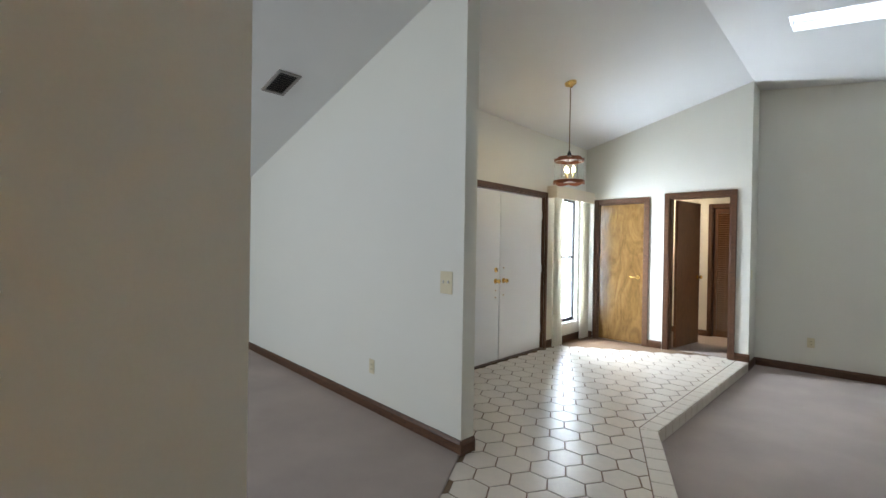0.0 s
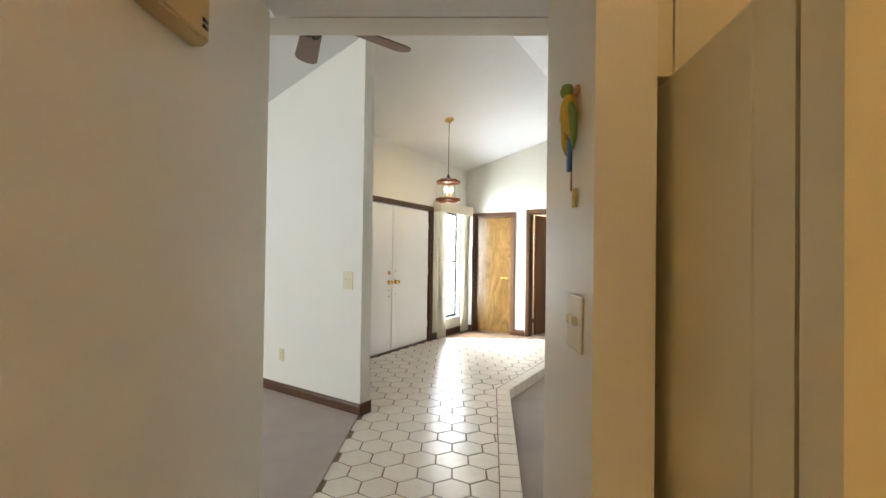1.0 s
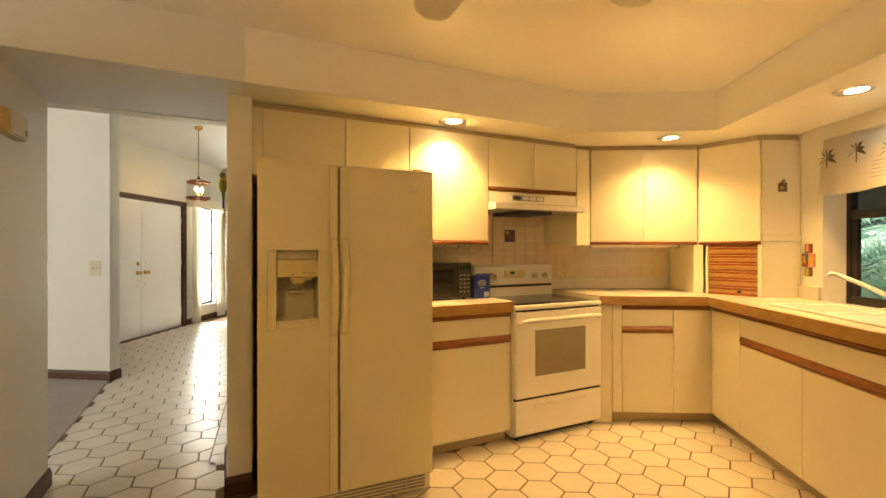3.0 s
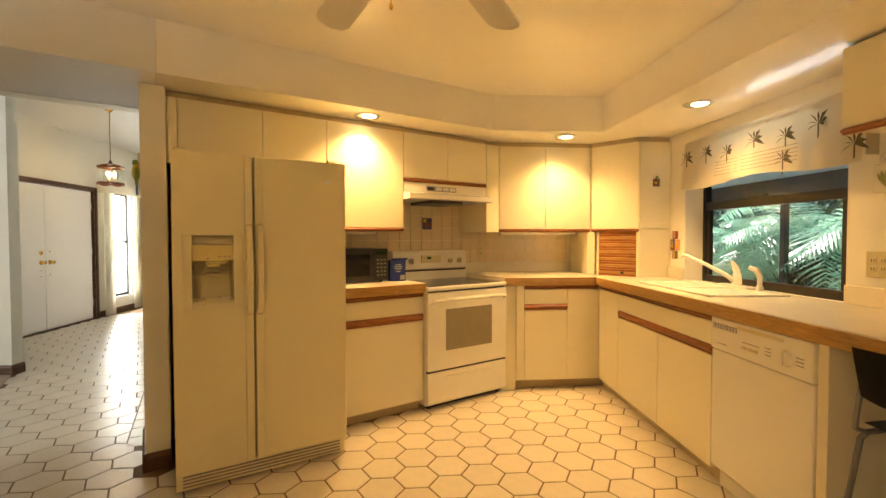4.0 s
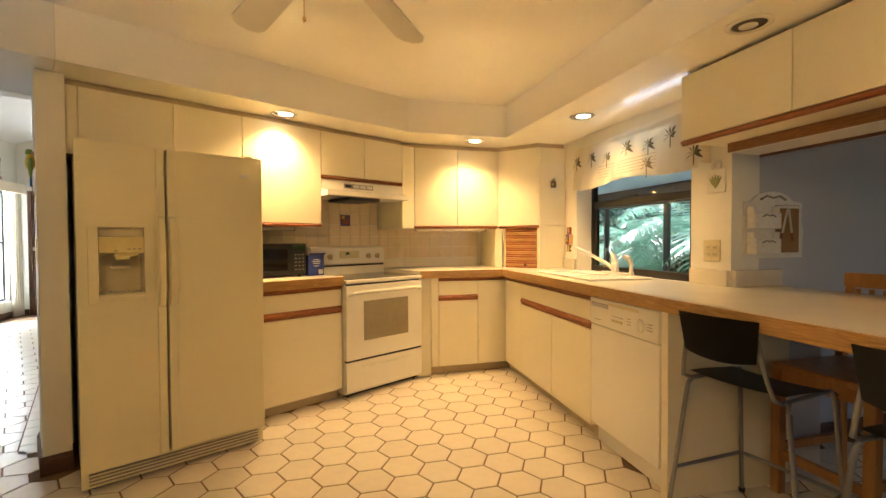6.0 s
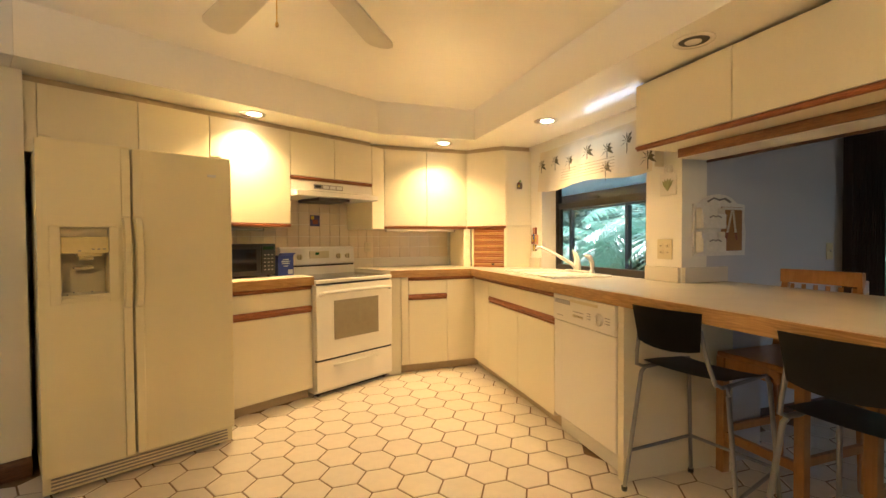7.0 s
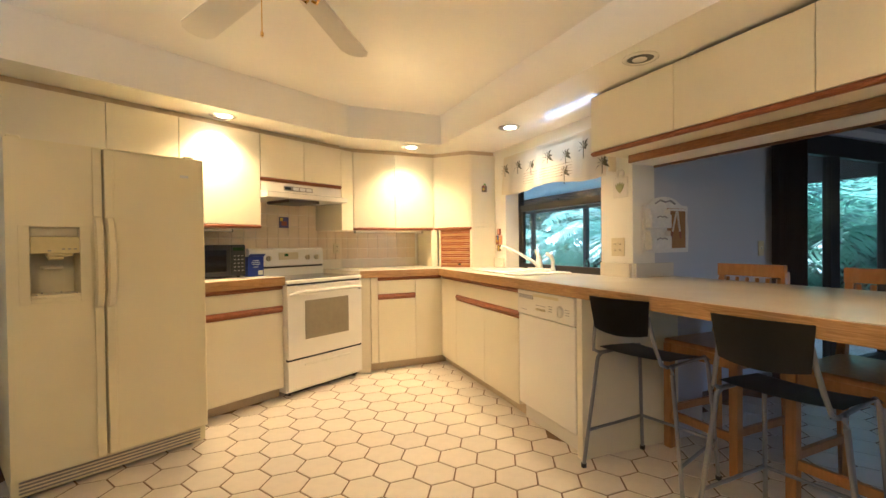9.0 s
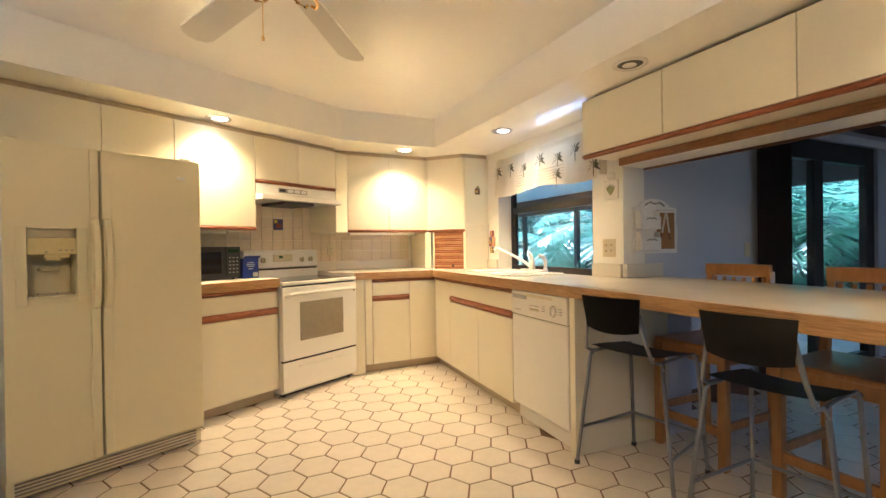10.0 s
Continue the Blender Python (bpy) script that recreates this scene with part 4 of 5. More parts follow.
part("pull_knob", lathe(bmesh.new(), [(0, 0), (0.012, 0), (0.010, 0.02), (0, 0.022)], 12, Matrix.Translation((0.23, 0, 0.03)) @ Matrix.Rotation(radians(90), 4, "X")), BLACK, ga, smooth=True)
structure("garage_side", prism(bmesh.new(), [(4.025, 1.452), (4.078, 1.415), (4.11, 1.858), (4.025, 1.858)], 0.948, UZ0 - 0.001), LAMINATE, "almond laminate panel beside the appliance garage", "cabinet panel")

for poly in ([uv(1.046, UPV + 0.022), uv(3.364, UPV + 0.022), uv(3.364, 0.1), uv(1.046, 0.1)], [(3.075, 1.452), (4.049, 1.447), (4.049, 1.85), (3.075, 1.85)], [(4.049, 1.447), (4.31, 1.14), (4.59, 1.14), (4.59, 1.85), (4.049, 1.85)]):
    structure("scribe_strip", prism(bmesh.new(), poly, UZ1 + 0.001, SOFFIT - 0.002), TOE, "thin scribe strip coloured as the shadow line above the wall cabinets", "trim")
BZ = [("drawer_front", 0.725, 0.845), ("door", 0.085, 0.668)]
BA = lambda u: KA @ pose(u, BASEV, 0)


def fronts(*spans):
    return [(a, b, z0, z1, k) for a, b in spans for k, z0, z1 in BZ]


cabinet("base_cabinet", BA(1.98), 0.65, 0.56, 0.085, 0.878, fronts((0, 0.65)), "almond laminate base cabinet beside the range", [(0, 0.65, 0.848, 0.878), (0, 0.65, 0.671, 0.722)], group=G1)
cabinet("base_cabinet", pose(3.315, 1.215, 0), 0.715, 0.60, 0.085, 0.878, [(0, 0.07, 0.085, 0.878, "filler"), (0.07, 0.44, 0.725, 0.845, "drawer_front"), (0.07, 0.44, 0.085, 0.668, "door"), (0.44, 0.713, 0.085, 0.845, "door")], "almond laminate corner base cabinet", [(0.07, 0.44, 0.848, 0.878), (0.07, 0.44, 0.671, 0.722), (0.44, 0.713, 0.848, 0.878)], group=G1)
SK = pose(4.03, 1.21, 0, 0, 0, -92.85)
cabinet("sink_cabinet", SK, 1.462, 0.56, 0.085, 0.878, [(0.002, 0.36, 0.085, 0.845, "door"), (0.36, 1.46, 0.725, 0.845, "drawer_front"), (0.36, 0.93, 0.085, 0.668, "door"), (0.93, 1.46, 0.085, 0.668, "door")], "almond laminate sink base cabinet", [(0.002, 1.46, 0.848, 0.878), (0.36, 1.46, 0.671, 0.722)], group=G1)
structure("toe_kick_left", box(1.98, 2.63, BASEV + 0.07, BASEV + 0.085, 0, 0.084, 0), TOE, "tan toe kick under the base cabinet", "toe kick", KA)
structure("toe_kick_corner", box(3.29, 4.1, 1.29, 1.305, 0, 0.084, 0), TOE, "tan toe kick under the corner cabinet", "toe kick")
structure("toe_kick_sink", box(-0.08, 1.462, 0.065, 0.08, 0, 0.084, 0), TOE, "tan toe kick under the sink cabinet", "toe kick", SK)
structure("range_gap_panel", prism(bmesh.new(), [uv(3.402, BASEV + 0.01), (3.313, 1.225), (3.313, 1.3), uv(3.402, BASEV + 0.1)], 0.0, 0.878), LAMINATE, "almond laminate filler beside the range", "cabinet filler")
structure("cabinet_filler", prism(bmesh.new(), [(4.03, 1.462), (4.058, 1.446), (4.08, 1.48), (4.03, 1.49)], UZ0, UZ1), LAMINATE, "almond laminate filler between wall cabinets", "trim")
structure("cabinet_filler_low", prism(bmesh.new(), [(4.01, 1.24), (4.045, 1.195), (4.09, 1.24)], 0.085, 0.878), LAMINATE, "almond laminate filler between base cabinets", "trim")
# end panel
ep = thing("end_panel", SK @ pose(2.075, 0.0, 0), "almond laminate end panel beside the dishwasher", "cabinet panel")
part("panel", box(0, 0.045, 0, 0.70, 0, 0.878, 0.002), LAMINATE, ep)
part("wall_return", box(0.005, 0.045, 0.701, 0.90, 0, 0.878, 0.002), GREYBLUE, ep)

# dishwasher
di = thing("dishwasher", SK @ pose(1.468, 0, 0), "white built in dishwasher with a round dial", "dishwasher")
part("tub", box(0.003, 0.60, 0.03, 0.56, 0.112, 0.876, 0.002), WHITE, di)
part("door_panel", box(0.002, 0.601, -0.006, 0.03, 0.115, 0.715, 0.006), WHITE, di)
cp = part("control_panel", box(0.002, 0.601, -0.012, 0.03, 0.718, 0.876, 0.006), WHITE, di)
part("vent_grille", box(0.02, 0.19, -0.0135, -0.011, 0.825, 0.85, 0.001), GREY, cp, "grey vent grille")
for k in range(8):
    part("vent_slat", box(0.024 + 0.021 * k, 0.036 + 0.021 * k, -0.0150, -0.013, 0.827, 0.848, 0.001), mat("pale grille slat", (0.5, 0.5, 0.55), 0.5) if k == 0 else bpy.data.materials["pale grille slat"], cp)
part("latch_recess", box(0.19, 0.46, -0.014, -0.011, 0.845, 0.862, 0.003), IVORY, cp)
part("dial", lathe(bmesh.new(), [(0, 0), (0.034, 0), (0.031, 0.016), (0, 0.018)], 24, Matrix.Translation((0.475, -0.012, 0.785)) @ Matrix.Rotation(radians(90), 4, "X")), WHITE, cp, "round white dial", smooth=True)
part("dial_grip", box(0.470, 0.480, -0.036, -0.028, 0.76, 0.81, 0.002), WHITE, cp)
for k in range(3):
    part("push_button", box(0.225 + 0.035 * k, 0.252 + 0.035 * k, -0.018, -0.011, 0.762, 0.776, 0.003), IVORY, cp)
bm = bmesh.new()
for x0, x1, z in ((0.05, 0.12, 0.70), (0.225, 0.33, 0.742), (0.36, 0.395, 0.75), (0.36, 0.395, 0.735), (0.36, 0.395, 0.72), (0.52, 0.56, 0.75), (0.52, 0.56, 0.735), (0.52, 0.56, 0.72)):
    cube(bm, x0, x1, -0.0128, -0.0122, z + 0.05, z + 0.054)
tagged(part("printed_marks", bm, GREY, cp), kind="stuff")
part("lower_panel", box(0.002, 0.601, 0.045, 0.06, 0.0, 0.118, 0.003), WHITE, di)

# ---- worktops ----
def worktop(name, pts, edge, label):
    """A cream worktop on plan points; edge lists the sides that carry the oak front band."""
    ob = thing(name, Matrix(), label, "worktop")
    part("slab", prism(bmesh.new(), pts, 0.882, 0.947), TOP, ob)
    for k in edge:
        a, b = Vector((*pts[k], 0)), Vector((*pts[(k + 1) % len(pts)], 0))
        d = b - a
        part("edge_band", box(0, d.length, -0.014, -0.0005, 0.880, 0.945, 0.002), OAK, ob, "honey oak front edge", m=Matrix.Translation(a) @ Matrix.Rotation(math.atan2(d.y, d.x), 4, "Z"))
    return ob


def sk(s, o):
    p = SK @ Vector((s, o, 0))
    return (p.x, p.y)


worktop("worktop", [uv(1.975, BASEV - 0.02), uv(2.632, BASEV - 0.02), uv(2.632, WALLV - 0.002), uv(1.975, WALLV - 0.002)], [0], "short cream worktop with oak edge beside the range")
worktop("worktop", [uv(3.404, BASEV - 0.02), (4.0, 1.195), (3.865, -2.69), (4.86, -2.69), (4.96, -0.635), (4.598, -0.632), (4.598, 1.858), (3.26, 1.858), uv(3.404, WALLV - 0.01)], [0, 1], "long cream worktop with honey oak edge forming a breakfast bar")
# upstands
structure("upstand_window", box(4.575, 4.598, -0.625, -0.36, 0.948, 1.04, 0.003), TOP, "cream laminate upstand", "upstand")
structure("upstand_post", box(4.60, 4.95, -0.656, -0.632, 0.948, 1.04, 0.003), TOP, "cream laminate upstand round the wall end", "upstand")
structure("upstand_left", box(4.575, 4.598, 0.94, 1.12, 0.948, 1.04, 0.003), TOP, "cream laminate upstand", "upstand")
structure("upstand_corner", box(3.13, 3.99, 1.835, 1.860, 0.948, 1.04, 0.003), TOP, "cream laminate upstand", "upstand")
structure("upstand_range_side", box(3.41, 3.66, WALLV - 0.025, WALLV - 0.003, 0.948, 1.04, 0.003), TOP, "cream laminate upstand beside the range", "upstand", KA)
structure("upstand_range", box(1.98, 2.62, WALLV - 0.025, WALLV - 0.003, 0.948, 1.04, 0.003), TOP, "cream laminate upstand", "upstand", KA)

# sink and tap
si = thing("kitchen_sink", SK @ pose(0.50, 0.09, 0.9475), "cream double bowl drop in sink", "sink")
bm = bmesh.new()
for x0, x1, y0, y1 in ((0, 0.80, 0, 0.035), (0, 0.80, 0.38, 0.47), (0, 0.035, 0.035, 0.38), (0.765, 0.80, 0.035, 0.38), (0.385, 0.415, 0.035, 0.38)):
    cube(bm, x0, x1, y0, y1, 0.0, 0.014, 0.006)
part("rim", bm, WHITE, si)
for x0 in (0.035, 0.415):
    part("bowl", box(x0, x0 + 0.35, 0.035, 0.38, 0.0008, 0.004, 0), WHITE, si)
ta = thing("faucet", SK @ pose(0.93, 0.515, 0.9617), "cream single lever kitchen faucet with long spout", "faucet")
part("base_plate", box(-0.13, 0.13, -0.035, 0.03, 0, 0.014, 0.006), WHITE, ta)
part("spout", tube(bmesh.new(), [(0, -0.01, 0.03), (-0.02, -0.05, 0.07), (-0.10, -0.14, 0.14), (-0.165, -0.22, 0.19), (-0.185, -0.245, 0.195), (-0.19, -0.255, 0.175)], [0.016, 0.014, 0.012, 0.011, 0.012, 0.012], 12), WHITE, ta, smooth=True)
part("valve_body", lathe(bmesh.new(), [(0, 0.012), (0.030, 0.012), (0.028, 0.05), (0.024, 0.085), (0.012, 0.10), (0, 0.10)], 18), WHITE, ta, smooth=True)
part("lever", tube(bmesh.new(), [(0, 0, 0.09), (-0.012, -0.005, 0.13), (-0.035, -0.012, 0.165)], [0.022, 0.018, 0.008], 12), WHITE, ta, smooth=True)
sp = thing("spray_hose", SK @ pose(1.13, 0.51, 0.9617), "cream pull out sink sprayer", "sprayer")
part("base", lathe(bmesh.new(), [(0, 0), (0.022, 0), (0.020, 0.02), (0.015, 0.03), (0, 0.03)], 14), WHITE, sp, smooth=True)
part("head", tube(bmesh.new(), [(0, 0, 0.028), (0, 0, 0.08), (-0.01, -0.01, 0.12), (-0.045, -0.03, 0.135)], [0.013, 0.016, 0.019, 0.014], 12), WHITE, sp, smooth=True)

# ---- range hood, undercabinet lights ----
ho = thing("range_hood", KA @ pose(2.565, -0.37, 1.70), "cream under cabinet range hood with buttons", "range hood")
bm = bmesh.new()
pr = [(0.0, -0.125), (0.0, -0.09), (0.09, -0.075), (0.095, 0.0), (0.48, 0.0), (0.48, -0.13), (0.012, -0.13)]
va = [[bm.verts.new((x, y, z)) for y, z in pr] for x in (0.0, 0.795)]
for k in range(len(pr)):
    bm.faces.new((va[0][k], va[0][(k + 1) % len(pr)], va[1][(k + 1) % len(pr)], va[1][k]))
bm.faces.new(va[0])
bm.faces.new(va[1][::-1])
bmesh.ops.recalc_face_normals(bm, faces=bm.faces)
part("shell", bm, WHITE, ho)
part("switch_panel", box(0.20, 0.48, 0.088, 0.096, -0.058, -0.02, 0.002), GREY, ho)
for k in range(3):
    part("vent_slot", box(0.285 + 0.065 * k, 0.34 + 0.065 * k, 0.086, 0.09, -0.052, -0.026, 0.002), PALE, ho)
part("rocker_switch", box(0.21, 0.265, 0.084, 0.09, -0.05, -0.028, 0.003), BLACK, ho)
part("filter", box(0.22, 0.52, 0.05, 0.38, -0.155, -0.131, 0.003), mat("dark filter mesh", (0.06, 0.05, 0.05), 0.5), ho, "grey mesh grease filter")
for m, w in ((KA @ pose(2.03, 0.0, UZ0 - 0.001), 0.42), (pose(3.26, 1.60, UZ0 - 0.001), 0.70)):
    ul = thing("undercabinet_light", m, "white strip light under the wall cabinet, unlit", "strip light", "undercabinet lights")
    part("housing", box(0, w, -0.04, 0.04, -0.022, 0, 0.004), WHITE, ul)
    part("end_cap", box(w, w + 0.012, -0.04, 0.04, -0.024, 0, 0.003), GREY, ul)

# ---- things on the worktop ----
mw = thing("microwave_oven", KA @ pose(2.01, -0.24, 0.948), "small black microwave oven on the worktop", "microwave")
part("case", box(0, 0.44, 0.012, 0.32, 0.012, 0.25, 0.006), BLACK, mw)
part("door", box(0.002, 0.325, 0, 0.014, 0.014, 0.248, 0.004), BLACK, mw)
part("door_window", box(0.03, 0.29, -0.002, 0.001, 0.05, 0.21, 0.01), BLACKGLASS, mw)
kp = part("keypad", box(0.328, 0.438, 0, 0.014, 0.014, 0.248, 0.003), BLACK, mw)
part("display", box(0.34, 0.426, -0.002, 0.001, 0.205, 0.23, 0.002), mat("green display", (0.012, 0.035, 0.012), 0.2), kp)
for r in range(5):
    for c in range(3):
        part("key", box(0.347 + 0.029 * c, 0.362 + 0.029 * c, -0.002, 0.001, 0.05 + 0.028 * r, 0.058 + 0.028 * r, 0.001), GREY, kp)
for x in (0.04, 0.40):
    for y in (0.04, 0.29):
        part("foot", cyl(bmesh.new(), 0.012, (x, y, 0), (x, y, 0.013), seg=10), BLACK, mw)
bx = thing("carton", KA @ pose(2.475, -0.225, 0.948, 0, 0, -6), "blue printed cardboard carton, top open", "carton")
for x0, x1, y0, y1 in ((0, 0.125, 0, 0.003), (0, 0.125, 0.087, 0.09), (0, 0.003, 0.003, 0.087), (0.122, 0.125, 0.003, 0.087)):
    part("side", box(x0, x1, y0, y1, 0.0, 0.155, 0.001), BLUE, bx)
part("bottom", box(0.003, 0.122, 0.003, 0.087, 0, 0.003, 0), BLUE, bx)
part("flap", box(0, 0.125, -0.001, 0.0, 0, 0.05, 0), BLUE, bx, m=pose(0, 0.0, 0.155, 65, 0, 0))
bm = bmesh.new()
for z, w in ((0.12, 0.05), (0.105, 0.07), (0.09, 0.06), (0.07, 0.04)):
    cube(bm, 0.0625 - w / 2, 0.0625 + w / 2, -0.0006, 0, z, z + 0.006)
part("printed_bars", bm, PALE, bx)
part("price_label", box(0.08, 0.118, -0.0008, 0, 0.01, 0.045, 0), PALE, bx)

# ---- recessed ceiling lights ----
for k, (cx, cy) in enumerate(CANS):
    lit = k in LIT
    cl = thing("recessed_light", pose(cx, cy, SOFFIT), "lit round recessed ceiling light" if lit else "unlit recessed ceiling light with black baffle", "recessed light", "recessed ceiling lights")
    part("trim_ring", lathe(bmesh.new(), [(0.062, -0.0005), (0.085, -0.0005), (0.087, -0.004), (0.08, -0.009), (0.066, -0.008), (0.062, -0.004)], 32, ring_shape=True), WHITE if not lit else CHROME, cl, smooth=True)
    part("baffle", lathe(bmesh.new(), [(0, -0.0015), (0.063, -0.0015), (0.063, -0.0035), (0, -0.0035)], 28), SHELL if not lit else GREY, cl)
    part("bulb", lathe(bmesh.new(), [(0, -0.012), (0.034, -0.010), (0.046, -0.007), (0.048, -0.0042), (0, -0.0042)], 24, Matrix.Translation((0.012, 0, 0)) if lit else Matrix.Translation((0.006, 0.010, 0)) @ Matrix.Scale(0.75, 4)), CANGLOW if lit else WHITE, cl, "glowing reflector bulb" if lit else "white unlit reflector bulb", smooth=True)

# ---- cabinets and beam above the breakfast bar ----
PC = pose(4.27, -0.612, 0, 0, 0, -90)
for k, (a, b) in enumerate(((0, 0.588), (0.588, 1.205), (1.205, 1.82), (1.82, 2.44), (2.44, 3.05))):
    cabinet("wall_cabinet", PC @ pose(a, 0, 0), b - a, 0.30, 1.735, 2.10, [(0, b - a, 1.752, 2.092, "door")], "almond laminate cabinet hung above the breakfast bar", [(0, b - a, 1.722, 1.750)], group="cabinets over the breakfast bar")
OAKD = wood("brown oak beam", (0.17, 0.075, 0.025), (0.32, 0.15, 0.055), scale=(1.5, 20, 20), rough=0.4)
bmx = thing("header_beam", pose(4.50, -0.69, 0, 0, 0, -90), "oak faced beam above the breakfast bar", "beam")
part("face_board", box(0, 3.1, 0, 0.02, 1.684, 1.734, 0.003), OAKD, bmx)
part("under_board", box(0.0, 3.1, 0.021, 0.22, 1.682, 1.692, 0), CEILK, bmx, "white underside board")
part("back_trim", box(0.0, 3.1, 0.221, 0.238, 1.668, 1.735, 0.003), TRIM, bmx, "dark wood trim")
structure("wall_over_bar", box(4.575, 4.735, -6.0, -0.631, 1.735, 2.1, 0), GREYBLUE, "painted wall above the breakfast bar", "wall")
structure("wall_over_bar_upper", box(4.60, 4.735, -6.0, -0.5, 2.1, 2.6, 0), GREYBLUE, "painted wall above the breakfast bar", "wall")

# ---- sink window ----
w2 = thing("window_2", pose(4.78, 0.95, 0, 0, 0, -90), "dark bronze framed sink window", "window", kind="structure")
for x0, x1, z0, z1, y0 in ((0, 0.05, 0.93, 1.99, -0.03), (1.16, 1.21, 0.93, 1.99, -0.03), (0.05, 1.16, 0.93, 0.985, -0.03), (0.05, 1.16, 1.94, 1.99, -0.03), (0.05, 1.16, 1.49, 1.55, -0.025)):
    part("window_frame", box(x0, x1, y0, 0.02, z0, z1, 0.004), BRONZE, w2)
for z0, z1 in ((0.985, 1.49), (1.55, 1.94)):
    pn = part("pane", box(0.05, 1.16, -0.006, -0.002, z0, z1, 0), WINGLASS, w2)
    pn.visible_shadow = False
part("sash_latch", box(0.56, 0.64, -0.045, -0.025, 1.55, 1.568, 0.004), BLACK, w2)
part("lower_sash", box(0.05, 0.085, -0.02, 0.01, 0.985, 1.49, 0.003), BRONZE, w2)
part("lower_sash", box(1.125, 1.16, -0.02, 0.01, 0.985, 1.49, 0.003), BRONZE, w2)
# palm valance
va_ = thing("window_valance", pose(4.55, 0.84, 0, 0, 0, -90), "cream gathered valance printed with palm trees", "valance")
bm = bmesh.new()
nx, nz = 120, 8
VW, VT, VB = 1.34, 1.995, 1.645


def drape(s, f):
    return -0.02 - (0.003 + 0.005 * f) * math.sin(s * 23) * (0.6 + 0.4 * math.sin(s * 7 + 1)) - 0.03 * f


rows = [[bm.verts.new((s / nx * VW, drape(s / nx * VW * 1.7, j / nz), VT - (VT - VB + 0.018 * math.sin(s / nx * 9)) * j / nz)) for s in range(nx + 1)] for j in range(nz + 1)]
for a, b in zip(rows, rows[1:]):
    for i in range(nx):
        bm.faces.new((a[i], a[i + 1], b[i + 1], b[i]))
bmesh.ops.solidify(bm, geom=bm.faces[:], thickness=0.003)
part("cloth", bm, FABRIC, va_, smooth=True)
part("return_side", box(VW - 0.002, VW, -0.03, 0.04, VB + 0.02, VT, 0), FABRIC, va_)
part("rod", cyl(bmesh.new(), 0.008, (0, 0.0, VT - 0.03), (VW, 0.0, VT - 0.03), seg=10), WHITE, va_)


def palm_print(x, z, h):
    bm = bmesh.new()
    y = drape(x * 1.7, (VT - z) / (VT - VB)) - 0.004
    cube(bm, x - 0.004, x + 0.004, y - 0.001, y, z - h * 0.55, z)
    for k in range(7):
        a = radians(-20 + k * 220 / 6)
        r = h * (0.42 if k % 2 else 0.5)
        dx, dz = math.cos(a), math.sin(a)
        p = [(x, z), (x + dx * r * 0.5 - dz * 0.007, z + dz * r * 0.5 + dx * 0.007 + 0.01), (x + dx * r, z + dz * r - 0.008), (x + dx * r * 0.5 + dz * 0.007, z + dz * r * 0.5 - dx * 0.007)]
        bm.faces.new([bm.verts.new((px, y - 0.0012, pz)) for px, pz in p])
    bmesh.ops.recalc_face_normals(bm, faces=bm.faces)
    part("palm_print", bm, PALMINK, va_, "dark printed palm tree")


for k, (x, z) in enumerate(((0.05, 1.861), (0.254, 1.871), (0.457, 1.837), (0.688, 1.869), (0.909, 1.845), (0.905, 1.715), (1.101, 1.87), (1.304, 1.72))):
    palm_print(x, z, 0.15 if k % 3 else 0.17)
bm = bmesh.new()
for x0 in (0.36, 0.60, 0.80):
    for r in range(5):
        z = 1.70 + r * 0.022
        y = drape((x0 + 0.1) * 1.7, (VT - z) / (VT - VB)) - 0.008
        cube(bm, x0, x0 + 0.2, y - 0.001, y, z, z + 0.003)
tagged(part("stripe_print", bm, mat("tan print", (0.36, 0.27, 0.15), 0.9), va_), kind="stuff")

# ---- wall ornaments in the kitchen ----
RED = mat("dark red glaze", (0.22, 0.05, 0.03), 0.4)
pq = thing("wall_plaque", pose(4.47, 1.125, 1.74), "small dark fruit plaque", "wall ornament")
part("base", box(-0.028, 0.028, -0.012, -0.001, -0.04, 0.02, 0.003), BARK, pq)
for dx, dz, c in ((-0.012, 0.015, RED), (0.012, 0.012, BARK), (0.0, 0.034, GRN), (-0.014, -0.012, YEL)):
    part("fruit", lathe(bmesh.new(), [(0, -0.012), (0.010, -0.006), (0.012, 0.002), (0.006, 0.011), (0, 0.012)], 10, Matrix.Translation((dx, -0.016, dz))), c, pq, smooth=True)
cr = thing("wall_cross", pose(4.60, 1.045, 1.22, 0, 0, -90), "painted ceramic cross ornament", "wall ornament")
for x0, x1, z0, z1, c in ((-0.03, 0.03, 0.045, 0.11, RED), (-0.055, 0.0, -0.05, 0.043, RED), (0.002, 0.055, -0.05, 0.043, PNK), (-0.03, 0.03, -0.115, -0.052, BARK)):
    part("painted_tile", box(x0, x1, -0.014, -0.001, z0, z1, 0.004), c, cr)
for x, z, c in ((-0.028, 0.0, YEL), (0.026, 0.0, YEL), (0.0, 0.08, PNK), (0.0, -0.085, YEL), (-0.01, 0.02, BLU)):
    part("painted_figure", box(x - 0.010, x + 0.010, -0.018, -0.0142, z - 0.025, z + 0.025, 0.003), c, cr)
hp = thing("wall_trivet", pose(4.60, -0.535, 1.56, 0, 0, -90), "cream ceramic trivet with a green leaf", "wall ornament")
part("tile", box(-0.062, 0.062, -0.012, -0.001, -0.075, 0.06, 0.01), WHITE, hp)
part("hanger", lathe(bmesh.new(), [(0.012, -0.004), (0.032, -0.004), (0.032, 0.004), (0.012, 0.004)], 18, Matrix.Translation((0, -0.006, 0.083)) @ Matrix.Rotation(radians(90), 4, "X"), True), WHITE, hp)
